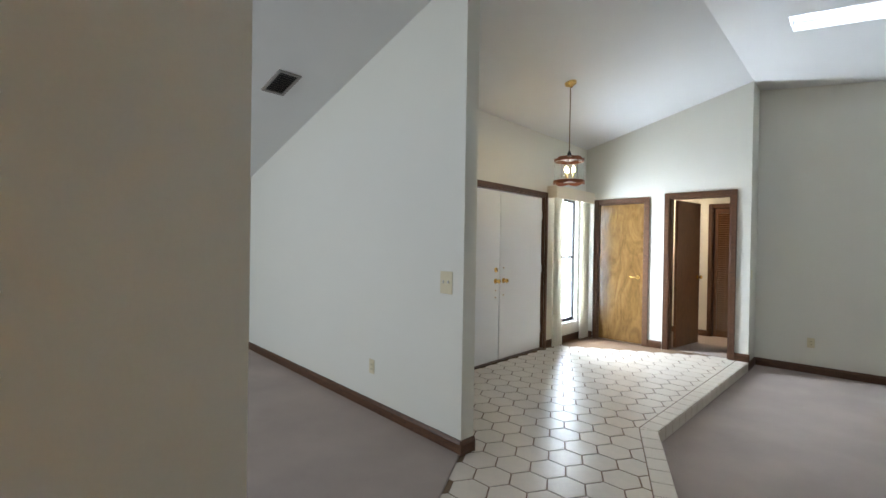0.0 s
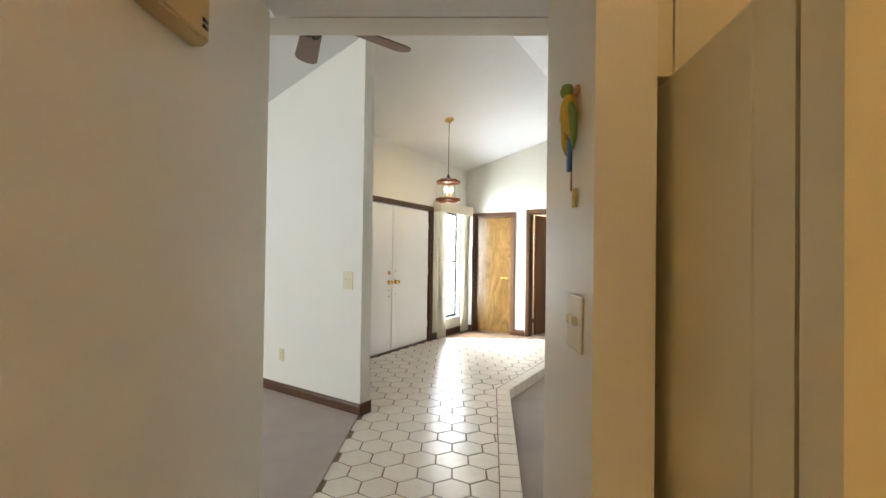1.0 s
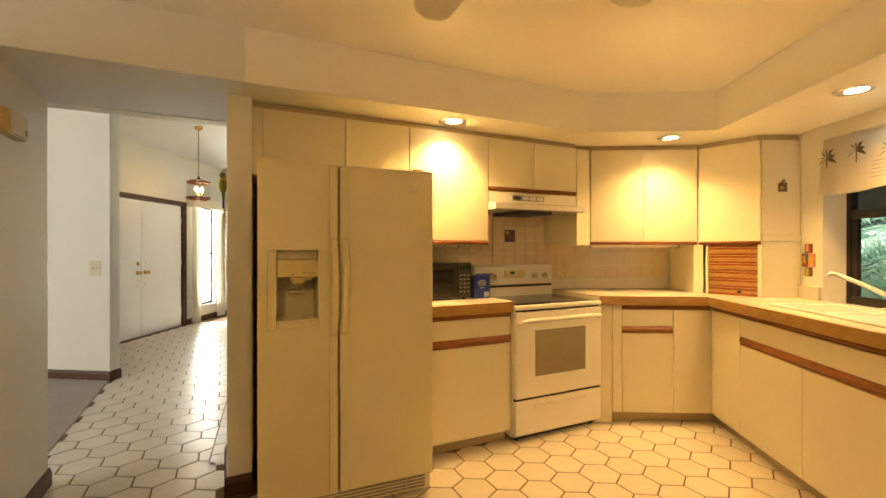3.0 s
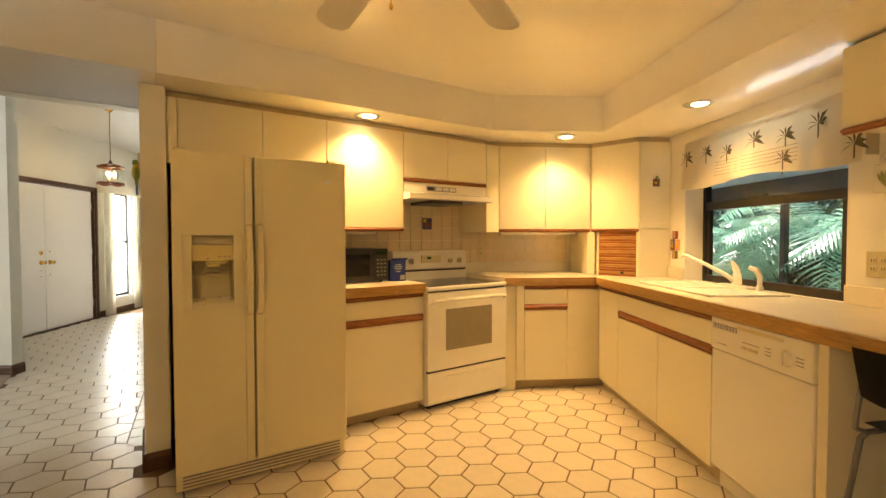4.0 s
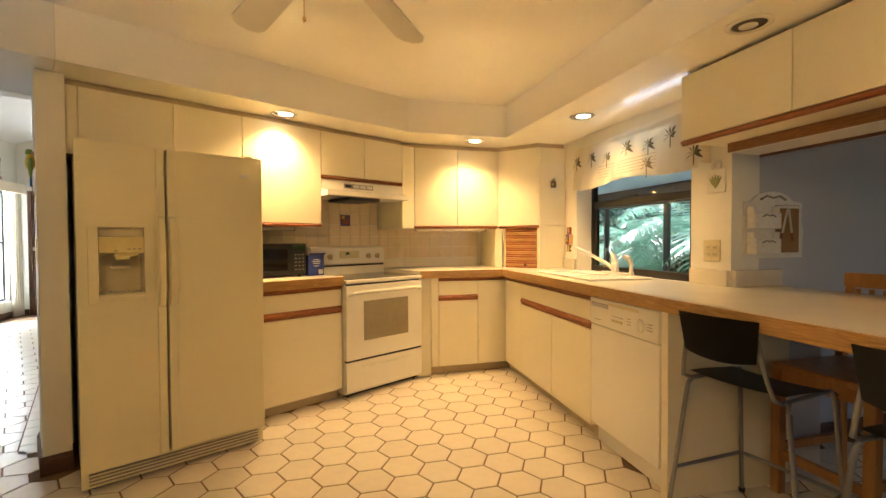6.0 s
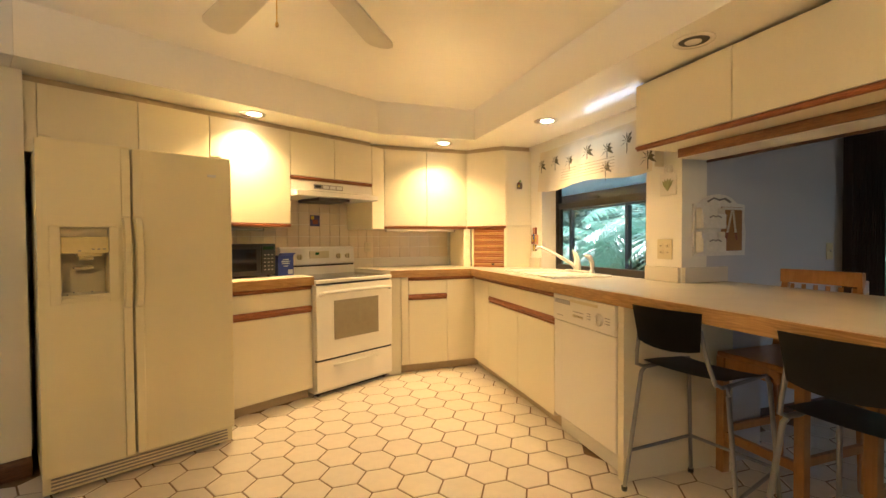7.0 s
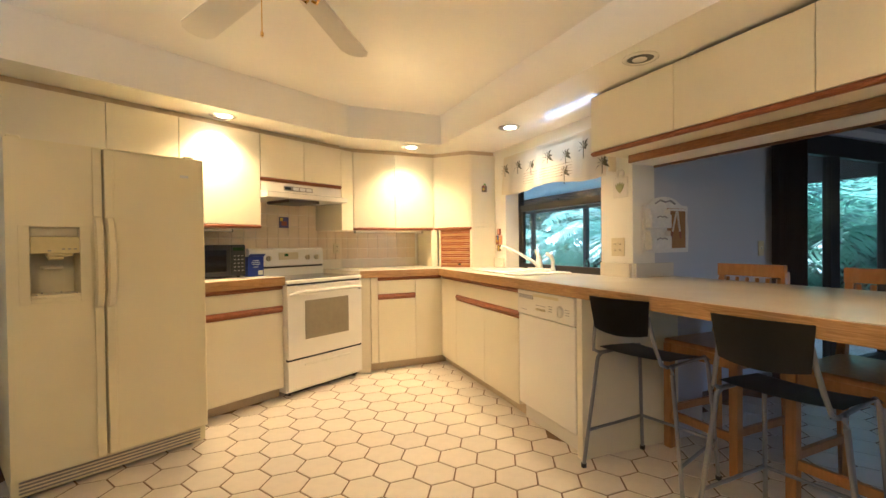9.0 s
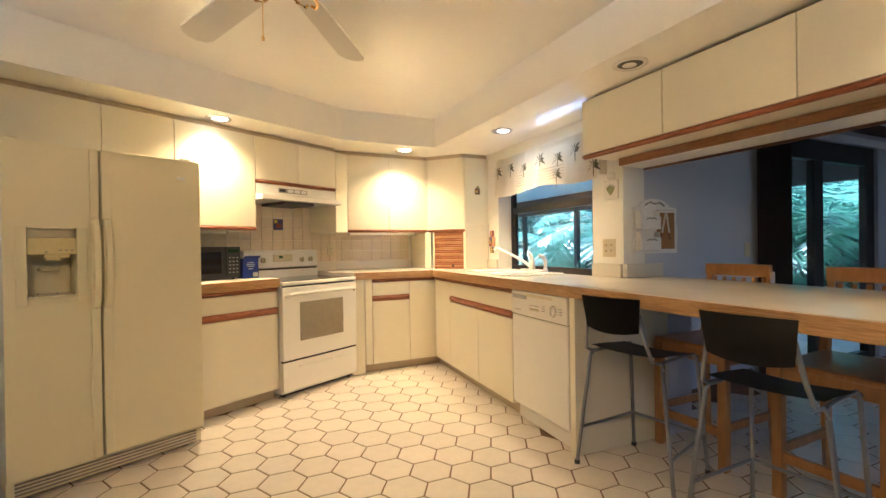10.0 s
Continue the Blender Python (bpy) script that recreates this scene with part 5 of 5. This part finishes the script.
for k in range(5):
    a = radians(30 + 30 * k)
    part("leaf_relief", tube(bmesh.new(), [(0, -0.013, -0.045), (0.025 * math.cos(a), -0.015, -0.02 + 0.02 * math.sin(a)), (0.045 * math.cos(a), -0.013, 0.0 + 0.03 * math.sin(a))], [0.004, 0.009, 0.002], 8), mat("olive glaze", (0.34, 0.36, 0.16), 0.4) if k == 0 else bpy.data.materials["olive glaze"], hp, smooth=True)

# organiser on the dining wall
og = thing("mail_organizer", pose(4.68, -0.63, 1.108) @ Matrix.Diagonal((0.935, 1, 0.74, 1)), "white painted mail organizer with a cork board", "mail organizer")
OLDW = mat("old white paint", (0.78, 0.75, 0.70), 0.6, vary=0.12)
bm = bmesh.new()
top = [(0.0, 0.43), (0.05, 0.44), (0.11, 0.49), (0.17, 0.51), (0.22, 0.515), (0.27, 0.51), (0.33, 0.49), (0.39, 0.44), (0.46, 0.43), (0.455, 0.30), (0.47, 0.2), (0.46, 0.0), (0.0, 0.0)]
v0 = [bm.verts.new((x, -0.012, z)) for x, z in top]
v1 = [bm.verts.new((x, -0.001, z)) for x, z in top]
bm.faces.new(v0)
bm.faces.new(v1[::-1])
for k in range(len(top)):
    bm.faces.new((v0[k], v0[(k + 1) % len(top)], v1[(k + 1) % len(top)], v1[k]))
bmesh.ops.recalc_face_normals(bm, faces=bm.faces)
part("back_board", bm, OLDW, og)
part("cork_board", box(0.24, 0.43, -0.016, -0.012, 0.04, 0.41, 0.002), mat("cork", (0.33, 0.17, 0.07), 0.9, grain=300, vary=0.3, bump=0.5), og)
for z in (0.03, 0.225):
    part("pocket_front", box(0.02, 0.22, -0.065, -0.055, z, z + 0.12, 0.006), OLDW, og)
    part("pocket_floor", box(0.02, 0.22, -0.055, -0.012, z, z + 0.008, 0), OLDW, og)
    for x in (0.02, 0.212):
        part("pocket_side", box(x, x + 0.008, -0.055, -0.012, z + 0.008, z + 0.17, 0.002), OLDW, og)
    part("scroll_relief", tube(bmesh.new(), [(0.07, -0.067, z + 0.05 + 0.04), (0.10, -0.069, z + 0.05 + 0.055), (0.12, -0.069, z + 0.05 + 0.045), (0.14, -0.069, z + 0.05 + 0.055), (0.17, -0.067, z + 0.05 + 0.04)], 0.005, 8), GREY, og, smooth=True)
part("scroll_relief", tube(bmesh.new(), [(0.12, -0.014, 0.45), (0.17, -0.016, 0.48), (0.22, -0.016, 0.465), (0.27, -0.016, 0.48), (0.32, -0.014, 0.45)], 0.008, 8), GREY, og, smooth=True)
part("key_peg_rail", box(0.24, 0.43, -0.028, -0.016, 0.385, 0.405, 0.003), OLDW, og)
ne = thing("bead_necklace", pose(4.68, -0.63, 1.108) @ Matrix.Diagonal((0.935, 1, 0.74, 1)), "string of white and red beads on the organizer", "necklace")
bm, br = bmesh.new(), bmesh.new()
for k in range(34):
    f = k / 33
    s = -1 if f < 0.5 else 1
    g = abs(f - 0.5) * 2
    x, z = 0.31 + s * (0.045 * (1 - g) + 0.004) + 0.01 * g, 0.13 + 0.255 * g
    bmesh.ops.create_icosphere(br if g < 0.25 else bm, subdivisions=1, radius=0.008, matrix=Matrix.Translation((x, -0.03, z)))
part("white_beads", bm, WHITE, ne, smooth=True)
part("red_beads", br, RED, ne, smooth=True)


# ---- breakfast bar stools ----
def bar_stool(m, label):
    """A black shell stool on a silver tube frame; it faces +x, its back towards -x."""
    ob = thing("bar_stool", m, label, "bar stool", "black bar stools")
    bm = bmesh.new()
    n = 10
    va = []
    for j in range(n + 1):
        x = -0.165 + 0.375 * j / n
        z = 0.637 + 0.012 * math.cos(math.pi * j / n) - (0.03 if j == n else 0.008 if j == n - 1 else 0)
        va.append([bm.verts.new((x, y, z - 0.012 * (1 - (y / 0.2) ** 2))) for y in np.linspace(-0.188, 0.188, 9)])
    for a, b in zip(va, va[1:]):
        for k in range(8):
            bm.faces.new((a[k], a[k + 1], b[k + 1], b[k]))
    bmesh.ops.solidify(bm, geom=bm.faces[:], thickness=0.016)
    part("seat", bm, SHELL, ob, "black moulded seat", smooth=True)
    bm = bmesh.new()
    va = []
    for j in range(7):
        z = 0.765 + 0.158 * j / 6
        half = 0.140 + 0.018 * j / 6
        va.append([bm.verts.new((-0.280 - 0.018 * (j / 6) + 0.018 * (y / half) ** 2, y, z - (0.018 * (1 - (y / half) ** 2) if j == 0 else 0))) for y in np.linspace(-half, half, 11)])
    for a, b in zip(va, va[1:]):
        for k in range(10):
            bm.faces.new((a[k], a[k + 1], b[k + 1], b[k]))
    bmesh.ops.solidify(bm, geom=bm.faces[:], thickness=0.014)
    part("backrest", bm, SHELL, ob, "black curved backrest", smooth=True)
    for s in (-1, 1):
        part("back_leg", tube(bmesh.new(), [(-0.20, s * 0.262, 0.012), (-0.165, s * 0.196, 0.59), (-0.150, s * 0.186, 0.614), (-0.12, s * 0.176, 0.618)], 0.0098, 10), STEEL, ob, smooth=True)
        part("front_leg", tube(bmesh.new(), [(0.24, s * 0.203, 0.012), (0.185, s * 0.182, 0.58), (0.165, s * 0.174, 0.618)], 0.0098, 10), STEEL, ob, smooth=True)
        part("back_post", tube(bmesh.new(), [(-0.10, s * 0.176, 0.619), (-0.175, s * 0.178, 0.621), (-0.222, s * 0.178, 0.640), (-0.238, s * 0.164, 0.70), (-0.248, s * 0.148, 0.78), (-0.256, s * 0.138, 0.85)], 0.0085, 10), STEEL, ob, smooth=True)
        part("side_rail", cyl(bmesh.new(), 0.008, (-0.188, s * 0.241, 0.20), (0.221, s * 0.197, 0.20), seg=10), STEEL, ob, smooth=True)
        part("seat_rail", cyl(bmesh.new(), 0.008, (-0.13, s * 0.174, 0.617), (0.165, s * 0.174, 0.617), seg=10), STEEL, ob, smooth=True)
        for x, y in ((-0.20, 0.262), (0.24, 0.203)):
            part("rubber_foot", cyl(bmesh.new(), 0.014, (x, s * y, 0), (x, s * y, 0.02), seg=10), BLACK, ob)
    part("foot_rail", cyl(bmesh.new(), 0.008, (0.221, -0.197, 0.20), (0.221, 0.197, 0.20), seg=10), STEEL, ob, smooth=True)
    return ob


st = bar_stool(pose(4.125, -1.185, 0, 0, 0, 10), "black bar stool with silver tube legs at the counter")
copy_thing(st, pose(4.125, -1.825, 0, 0, 0, 7))


def bar_chair(m):
    """A slat back wooden counter chair; faces -x, its back at +x."""
    ob = thing("counter_chair", m, "orange stained wooden counter chair with slat back", "chair", "wooden counter chairs")
    part("seat", box(-0.265, 0.20, -0.195, 0.195, 0.605, 0.635, 0.012, 3), CHAIRW, ob, "broad wooden seat")
    for s in (-1, 1):
        part("front_leg", box(-0.245, -0.20, s * 0.19 - 0.022, s * 0.19 + 0.022, 0, 0.604, 0.004), CHAIRW, ob)
        bm = tube(bmesh.new(), [(0.21, s * 0.19, 0), (0.185, s * 0.19, 0.60), (0.225, s * 0.172, 1.01)], [0.022, 0.026, 0.02], 4)
        part("back_post", bm, CHAIRW, ob)
        part("seat_apron", box(-0.20, 0.165, s * 0.19 - 0.01, s * 0.19 + 0.01, 0.54, 0.604, 0.002), CHAIRW, ob)
        part("stretcher", box(-0.20, 0.19, s * 0.19 - 0.011, s * 0.19 + 0.011, 0.20, 0.24, 0.003), CHAIRW, ob)
    part("front_apron", box(-0.235, -0.215, -0.168, 0.168, 0.54, 0.604, 0.002), CHAIRW, ob)
    part("foot_rest", box(-0.235, -0.21, -0.168, 0.168, 0.17, 0.215, 0.003), CHAIRW, ob)
    bm = bmesh.new()
    for k in range(10):
        y0, y1 = -0.188 + 0.0376 * k, -0.188 + 0.0376 * (k + 1)
        b0, b1 = (0.02 * (1 - (y / 0.188) ** 2) for y in (y0, y1))
        vs = [bm.verts.new(p) for p in ((0.215 + b0, y0, 0.978), (0.215 + b1, y1, 0.978), (0.215 + b1, y1, 1.048), (0.215 + b0, y0, 1.048))]
        bm.faces.new(vs)
    bmesh.ops.remove_doubles(bm, verts=bm.verts, dist=1e-4)
    bmesh.ops.solidify(bm, geom=bm.faces[:], thickness=0.022)
    part("top_rail", bm, CHAIRW, ob)
    part("lower_rail", box(0.19, 0.212, -0.17, 0.17, 0.70, 0.735, 0.003), CHAIRW, ob)
    for k in range(6):
        y = -0.14 + 0.056 * k
        part("back_slat", tube(bmesh.new(), [(0.20, y, 0.72), (0.222, y, 0.97)], 0.012, 4), CHAIRW, ob)
    return ob


c1 = bar_chair(pose(4.715, -1.178, 0, 0, 0, 0))
copy_thing(c1, pose(4.715, -1.81, 0, 0, 0, 1))

# ---- sliding door to the porch ----
sd = thing("door_slider", pose(6.25, -0.63, 0), "dark framed sliding glass door to the porch", "sliding door", kind="structure")
for x0, x1, z0, z1 in ((0, 0.20, 0, 2.1), (1.70, 1.85, 0, 2.1), (0.20, 1.70, 1.92, 2.1), (0.20, 1.70, 0, 0.07), (0.75, 0.90, 0.07, 1.92)):
    part("door_frame", box(x0, x1, 0.03, 0.10, z0, z1, 0.004), BRONZE, sd)
for x0, x1 in ((0.20, 0.75), (0.90, 1.70)):
    pn = part("pane", box(x0, x1, 0.06, 0.066, 0.07, 1.92, 0), WINGLASS, sd)
    pn.visible_shadow = False
part("head_trim", box(-0.1, 2.3, -0.02, -0.001, 2.10, 2.17, 0.003), WHITEDOOR, sd, "pale painted head trim")
bp = thing("folded_blind", pose(6.02, -0.64, 0.03), "dark brown stacked vertical blind", "blind")
DKB = mat("dark brown blind fabric", (0.035, 0.018, 0.012), 0.8, bump=0.3)
for k in range(14):
    part("vane", box(-0.045, 0.045, -0.003, 0.003, 0, 2.1, 0), DKB, bp, m=pose(0.02 + k * 0.028, -0.05, 0, 0, 0, 62))
part("head_rail", box(-0.03, 2.3, -0.085, -0.02, 2.175, 2.26, 0.004), DKB, bp)

# ---- the porch and the garden ----
structure("porch_floor", box(4.81, 9.4, -0.47, 9.0, -0.12, -0.04, 0), CONCRETE, "pale concrete porch floor", "floor")
structure("porch_ceiling", box(4.81, 9.5, -0.47, 9.0, 2.34, 2.44, 0), LANAI, "porch ceiling tinted pale blue for the daylight on it", "ceiling")
structure("porch_end_wall", box(4.81, 9.5, 9.0, 9.1, -0.1, 2.44, 0), PAINT, "pale stucco porch end wall", "wall")
pb = thing("porch_beam", pose(9.25, 0, 0), "dark porch beam on slim posts", "beam")
part("beam", box(-0.06, 0.06, -0.47, 9.0, 1.94, 2.34, 0.01), BRONZE, pb)
for y in (-0.4, 3.0, 5.0, 7.0):
    part("post", box(-0.05, 0.05, y - 0.05, y + 0.05, -0.04, 1.94, 0.008), BRONZE, pb)
structure("patio", box(9.41, 10.7, -20, 30, -0.2, -0.06, 0), CONCRETE, "sunlit pale patio paving", "pavement")
structure("ground", box(9.4, 60, -40, 50, -0.3, -0.12, 0), GRASS, "green garden ground", "ground")
structure("front_ground", box(-60, -2.62, -40, 50, -0.3, -0.12, 0), CONCRETE, "pale paved front yard", "ground")


def frond(bm, base, yaw, length, lift, droop, n=36, width=0.16, rnd=random):
    """One arching palm frond with paired leaflets."""
    c, s = math.cos(yaw), math.sin(yaw)
    pts = []
    for k in range(n + 1):
        f = k / n
        r = length * f * (1 - 0.12 * f)
        pts.append(Vector(base) + Vector((c * r, s * r, lift * f * length - droop * f * f * length)))
    for k in range(2, n):
        f = k / n
        p, d = pts[k], (pts[k + 1] - pts[k]).normalized()
        side = d.cross(Vector((0, 0, 1))).normalized()
        ll = length * 0.26 * math.sin(math.pi * (0.12 + 0.86 * f)) ** 0.7
        for sg in (-1, 1):
            tip = p + side * sg * ll * 0.85 + d * ll * 0.45 - Vector((0, 0, ll * rnd.uniform(0.15, 0.45)))
            w = d * 0.0095 * length / 1.5
            mid = p * 0.5 + tip * 0.5 + Vector((0, 0, 0.04 * ll))
            a, b, m1, m2, t = (bm.verts.new(q) for q in (p - w, p + w, mid - w * 1.3, mid + w * 1.3, tip))
            bm.faces.new((a, b, m2, m1))
            bm.faces.new((m1, m2, t))
    for a, b in zip(pts, pts[1:]):
        w = Vector((0, 0, 0.012))
        bm.faces.new([bm.verts.new(q) for q in (a - w, b - w * 0.6, b + w * 0.6, a + w)])


def palm(m, h, n, length, seed, label):
    rnd = random.Random(seed)
    ob = thing("palm_tree", m, label, "palm tree", "garden palms")
    part("trunk", tube(bmesh.new(), [(0.02 * math.sin(k), 0.02 * math.cos(2 * k), h * k / 5) for k in range(6)], [0.09, 0.075, 0.07, 0.065, 0.06, 0.05], 10), BARK, ob, smooth=True)
    bm = bmesh.new()
    for k in range(n):
        frond(bm, (0, 0, h + rnd.uniform(-0.1, 0.05)), k * 2.4 + rnd.uniform(-0.3, 0.3), length * rnd.uniform(0.75, 1.1), rnd.uniform(0.2, 0.95), rnd.uniform(0.55, 1.05), rnd=rnd)
    part("crown", bm, LEAF, ob)
    return ob


pa = palm(pose(10.9, 0.9, -0.12), 1.25, 20, 2.1, 3, "lush green feather palm in the garden")
pb2 = palm(pose(11.6, 6.2, -0.12), 1.0, 20, 2.2, 5, "lush green feather palm in the garden")
for k in range(13):
    rnd = random.Random(40 + k)
    copy_thing((pa, pb2)[k % 2], pose(rnd.uniform(11.6, 14.5), -1.0 + k * 1.05, -0.12 - rnd.uniform(0, 0.7), 0, 0, rnd.uniform(0, 360)))


def bushes(seed, count, x0, x1, y0, y1, zmax):
    rnd = random.Random(seed)
    verts, faces = [], []
    for _ in range(count):
        p = Vector((rnd.uniform(x0, x1), rnd.uniform(y0, y1), 0))
        p.z = rnd.uniform(0, zmax) * (0.55 + 0.45 * math.sin(p.y * 1.9 + p.x)) - 0.1
        e = Euler((rnd.uniform(-1, 1), rnd.uniform(-1, 1), rnd.uniform(0, 6.3))).to_matrix()
        l, w = rnd.uniform(0.10, 0.24), rnd.uniform(0.03, 0.07)
        k = len(verts)
        verts += [tuple(p + e @ Vector(q)) for q in ((0, 0, 0), (l * 0.5, w, 0.01), (l, 0, 0), (l * 0.5, -w, 0.01))]
        faces.append((k, k + 1, k + 2, k + 3))
    me = bpy.data.meshes.new("shrubbery")
    me.from_pydata(verts, [], faces)
    me.materials.append(SHRUB)
    return tagged(new("shrubbery", me), "dense green garden shrubs", "shrubs", kind="stuff")


for x, y, h, a in ((11.3, 0.2, 1.3, 20), (11.6, 1.5, 1.7, 130), (11.3, 2.5, 1.0, 200), (11.4, 4.2, 1.3, 250), (11.3, 6.4, 1.5, 60), (11.5, 8.4, 1.3, 100)):
    big = palm(pose(x, y, -0.12, 0, 0, a), h, 17, 2.9, int(y * 10), "large green palm with long arching fronds by the patio")
bushes(7, 42000, 14.0, 17.0, -8.0, 18.0, 4.6)
bushes(8, 8000, 11.0, 13.5, -3.0, 13.0, 0.9)
structure("garden_backdrop", box(18.5, 18.6, -30, 45, -0.1, 5.5, 0), mat("dark green backdrop", (0.04, 0.08, 0.06), 0.9, grain=3, vary=0.6, bump=0.6), "plain dark green backdrop wall behind the shrubs", "backdrop")

# ---- floor tiles ----
HW, HT = 0.2085, 28.7
C0 = Vector((3.326, -0.787))
A1 = Vector((math.cos(radians(HT)), math.sin(radians(HT)))) * HW
A2 = Vector((math.cos(radians(HT + 60)), math.sin(radians(HT + 60)))) * HW
STEP_N = Vector((2.898, 1.266)).normalized()  # to the sunken side of the slanting edge
STEP_P = Vector((-0.466, 3.398))
STEP_M = Vector((2.922, -0.106)).normalized()  # the same for the straight edge


def hexagon(z1=0.0, depth=0.01, cut=None):
    bm = bmesh.new()
    r = (HW - 0.0085) / math.sqrt(3)
    rings = []
    for rr, z in ((r, -depth), (r, z1 - 0.0022), (r - 0.003, z1)):
        rings.append([bm.verts.new((rr * math.cos(radians(HT + 30 + 60 * k)), rr * math.sin(radians(HT + 30 + 60 * k)), z)) for k in range(6)])
    for a, b in zip(rings, rings[1:]):
        for k in range(6):
            bm.faces.new((a[k], a[(k + 1) % 6], b[(k + 1) % 6], b[k]))
    bm.faces.new(rings[-1])
    bmesh.ops.recalc_face_normals(bm, faces=bm.faces)
    for p, nrm in cut or ():
        bmesh.ops.bisect_plane(bm, geom=bm.verts[:] + bm.edges[:] + bm.faces[:], plane_co=(*p, 0), plane_no=(*nrm, 0), clear_outer=True)
    return bm


def inside(p, poly):
    n, hit = len(poly), False
    for k in range(n):
        (x0, y0), (x1, y1) = poly[k], poly[(k + 1) % n]
        if (y0 > p[1]) != (y1 > p[1]) and p[0] < x0 + (p[1] - y0) * (x1 - x0) / (y1 - y0):
            hit = not hit
    return hit


ENTRY = [(-2.47, 2.15), (-2.47, 6.36), (-0.36, 6.36), (-0.466, 3.398), (0.80, 0.50), uv(0.95, -0.3), uv(0.9, -0.6), uv(0.0, -0.6), (-0.2, 0.15), (-1.3, 2.1)]
KITCHEN = [uv(0.0, -0.55), uv(3.5, -0.2), (3.5, 1.32), (4.15, 1.32), (4.05, -0.65), (8.2, -0.65), (8.2, -2.9), (2.4, -5.0), uv(0.0, -5.0)]
hexmesh = mesh_of("tile", hexagon(), TILE)
cells = []
for i in range(-45, 46):
    for j in range(-45, 46):
        c = C0 + A1 * i + A2 * j
        e, k = inside(c, ENTRY), inside(c, KITCHEN)
        side = (c - STEP_P).dot(STEP_N)
        edge = c.y > 3.3 and c.x > -0.72 or (c.y <= 3.45 and c.y > 0.45 and side > -0.28)
        if e or k or (edge and side < 0.12 and -0.70 < c.x and 0.45 < c.y < 6.4 and c.x < -0.3):
            near = (c - Vector((2.6, 0.0))).length if not e else (c - Vector((-0.6, 2.2))).length + 0.4
            cells.append((near, c, edge and not (k and not e)))
cells.sort(key=lambda q: q[0])
rest = bmesh.new()
count = 0
for near, c, edge in cells:
    if edge:
        p = STEP_P - STEP_N * 0.125
        cut = [(Vector(p) - c, STEP_N)] if c.y < 3.42 else [(STEP_P - STEP_M * 0.125 - c, STEP_M)]
        bm = hexagon(cut=cut)
        if len(bm.faces) < 3:
            bm.free()
            continue
        me = mesh_of("tile", bm, TILE)
    else:
        me = hexmesh
    if count < 560:
        ob = new("tile", me)
        ob.parent = floor
        ob.location = (c.x, c.y, -0.0015 if edge else 0)
        count += 1
    else:
        tmp = bmesh.new()
        tmp.from_mesh(me)
        bmesh.ops.translate(tmp, verts=tmp.verts, vec=(c.x, c.y, 0))
        t2 = bpy.data.meshes.new("tmp")
        tmp.to_mesh(t2)
        tmp.free()
        rest.from_mesh(t2)
        bpy.data.meshes.remove(t2)
tagged(part("tile_field", rest, TILE, floor), kind="stuff")
# border tiles along the step
for a, b in (((-0.466, 3.398), (0.80, 0.50)), ((-0.36, 6.32), (-0.466, 3.398))):
    a, b = Vector((*a, 0)), Vector((*b, 0))
    d = b - a
    m = Matrix.Translation(a) @ Matrix.Rotation(math.atan2(d.y, d.x), 4, "Z")
    n = int(d.length / 0.152)
    bme = mesh_of("border_tile", box(0.003, d.length / n - 0.003, -0.118, 0.003, -0.008, 0.0, 0.002, 1), TILE)
    rme = mesh_of("riser_tile", box(0.003, d.length / n - 0.003, 0.0, 0.007, -0.11, -0.01, 0.002, 1), TILE)
    for k in range(n):
        for nm, me in (("border_tile", bme), ("riser_tile", rme)):
            ob = new(nm, me)
            ob.parent = floor
            ob.matrix_local = m @ pose(k * d.length / n, 0, 0)

half = (STEP_N + STEP_M).normalized()
kite = [STEP_P, STEP_P - STEP_N * 0.115, STEP_P - half * (0.115 / half.dot(STEP_N)), STEP_P - STEP_M * 0.115]
ob = new("border_tile", mesh_of("border_tile", prism(bmesh.new(), [tuple(q) for q in kite], -0.008, -0.0005), TILE))
ob.parent = floor
# ---- wall tiles behind the range ----
WT = 0.108
wb = box(0.0015, WT - 0.0015, -0.006, 0.0, 0.0015, WT - 0.0015, 0.0018, 1)
wme = mesh_of("wall_tile", wb, WALLTILE)
kb, kc = bpy.data.objects["wall_kitchen_back"], bpy.data.objects["wall_kitchen_corner"]
for host, m, w, z0, z1 in ((kb, KA @ pose(1.98, WALLV - 0.001, 0), 1.75, 1.04, 1.56), (kc, pose(3.132, 1.863, 0), 0.87, 1.04, 1.30)):
    for i in range(int(w / WT)):
        for j in range(int((z1 - z0) / WT) + 1):
            ob = new("wall_tile", wme)
            ob.parent = host
            ob.matrix_local = host.matrix_basis.inverted() @ m @ pose(i * WT, 0, z0 + j * WT)
tpx = thing("picture_tile", KA @ pose(3.01, WALLV - 0.008, 1.40), "small blue and brown painted picture tile", "picture tile")
part("tile", box(-0.05, 0.05, -0.004, 0, -0.05, 0.05, 0.002), mat("dusky blue glaze", (0.06, 0.05, 0.15), 0.3), tpx)
part("painted_shape", box(-0.025, 0.03, -0.0055, -0.0041, -0.03, 0.01, 0.004), RED, tpx)
part("painted_shape", box(-0.04, -0.01, -0.0055, -0.0041, 0.012, 0.04, 0.004), YEL, tpx)

for x, y, z, lab in ((-1.7, 7.2, 2.3, "round white back hall ceiling light"), (1.75, -2.95, TRAY, "round white dome added at the kitchen fill lamp")):
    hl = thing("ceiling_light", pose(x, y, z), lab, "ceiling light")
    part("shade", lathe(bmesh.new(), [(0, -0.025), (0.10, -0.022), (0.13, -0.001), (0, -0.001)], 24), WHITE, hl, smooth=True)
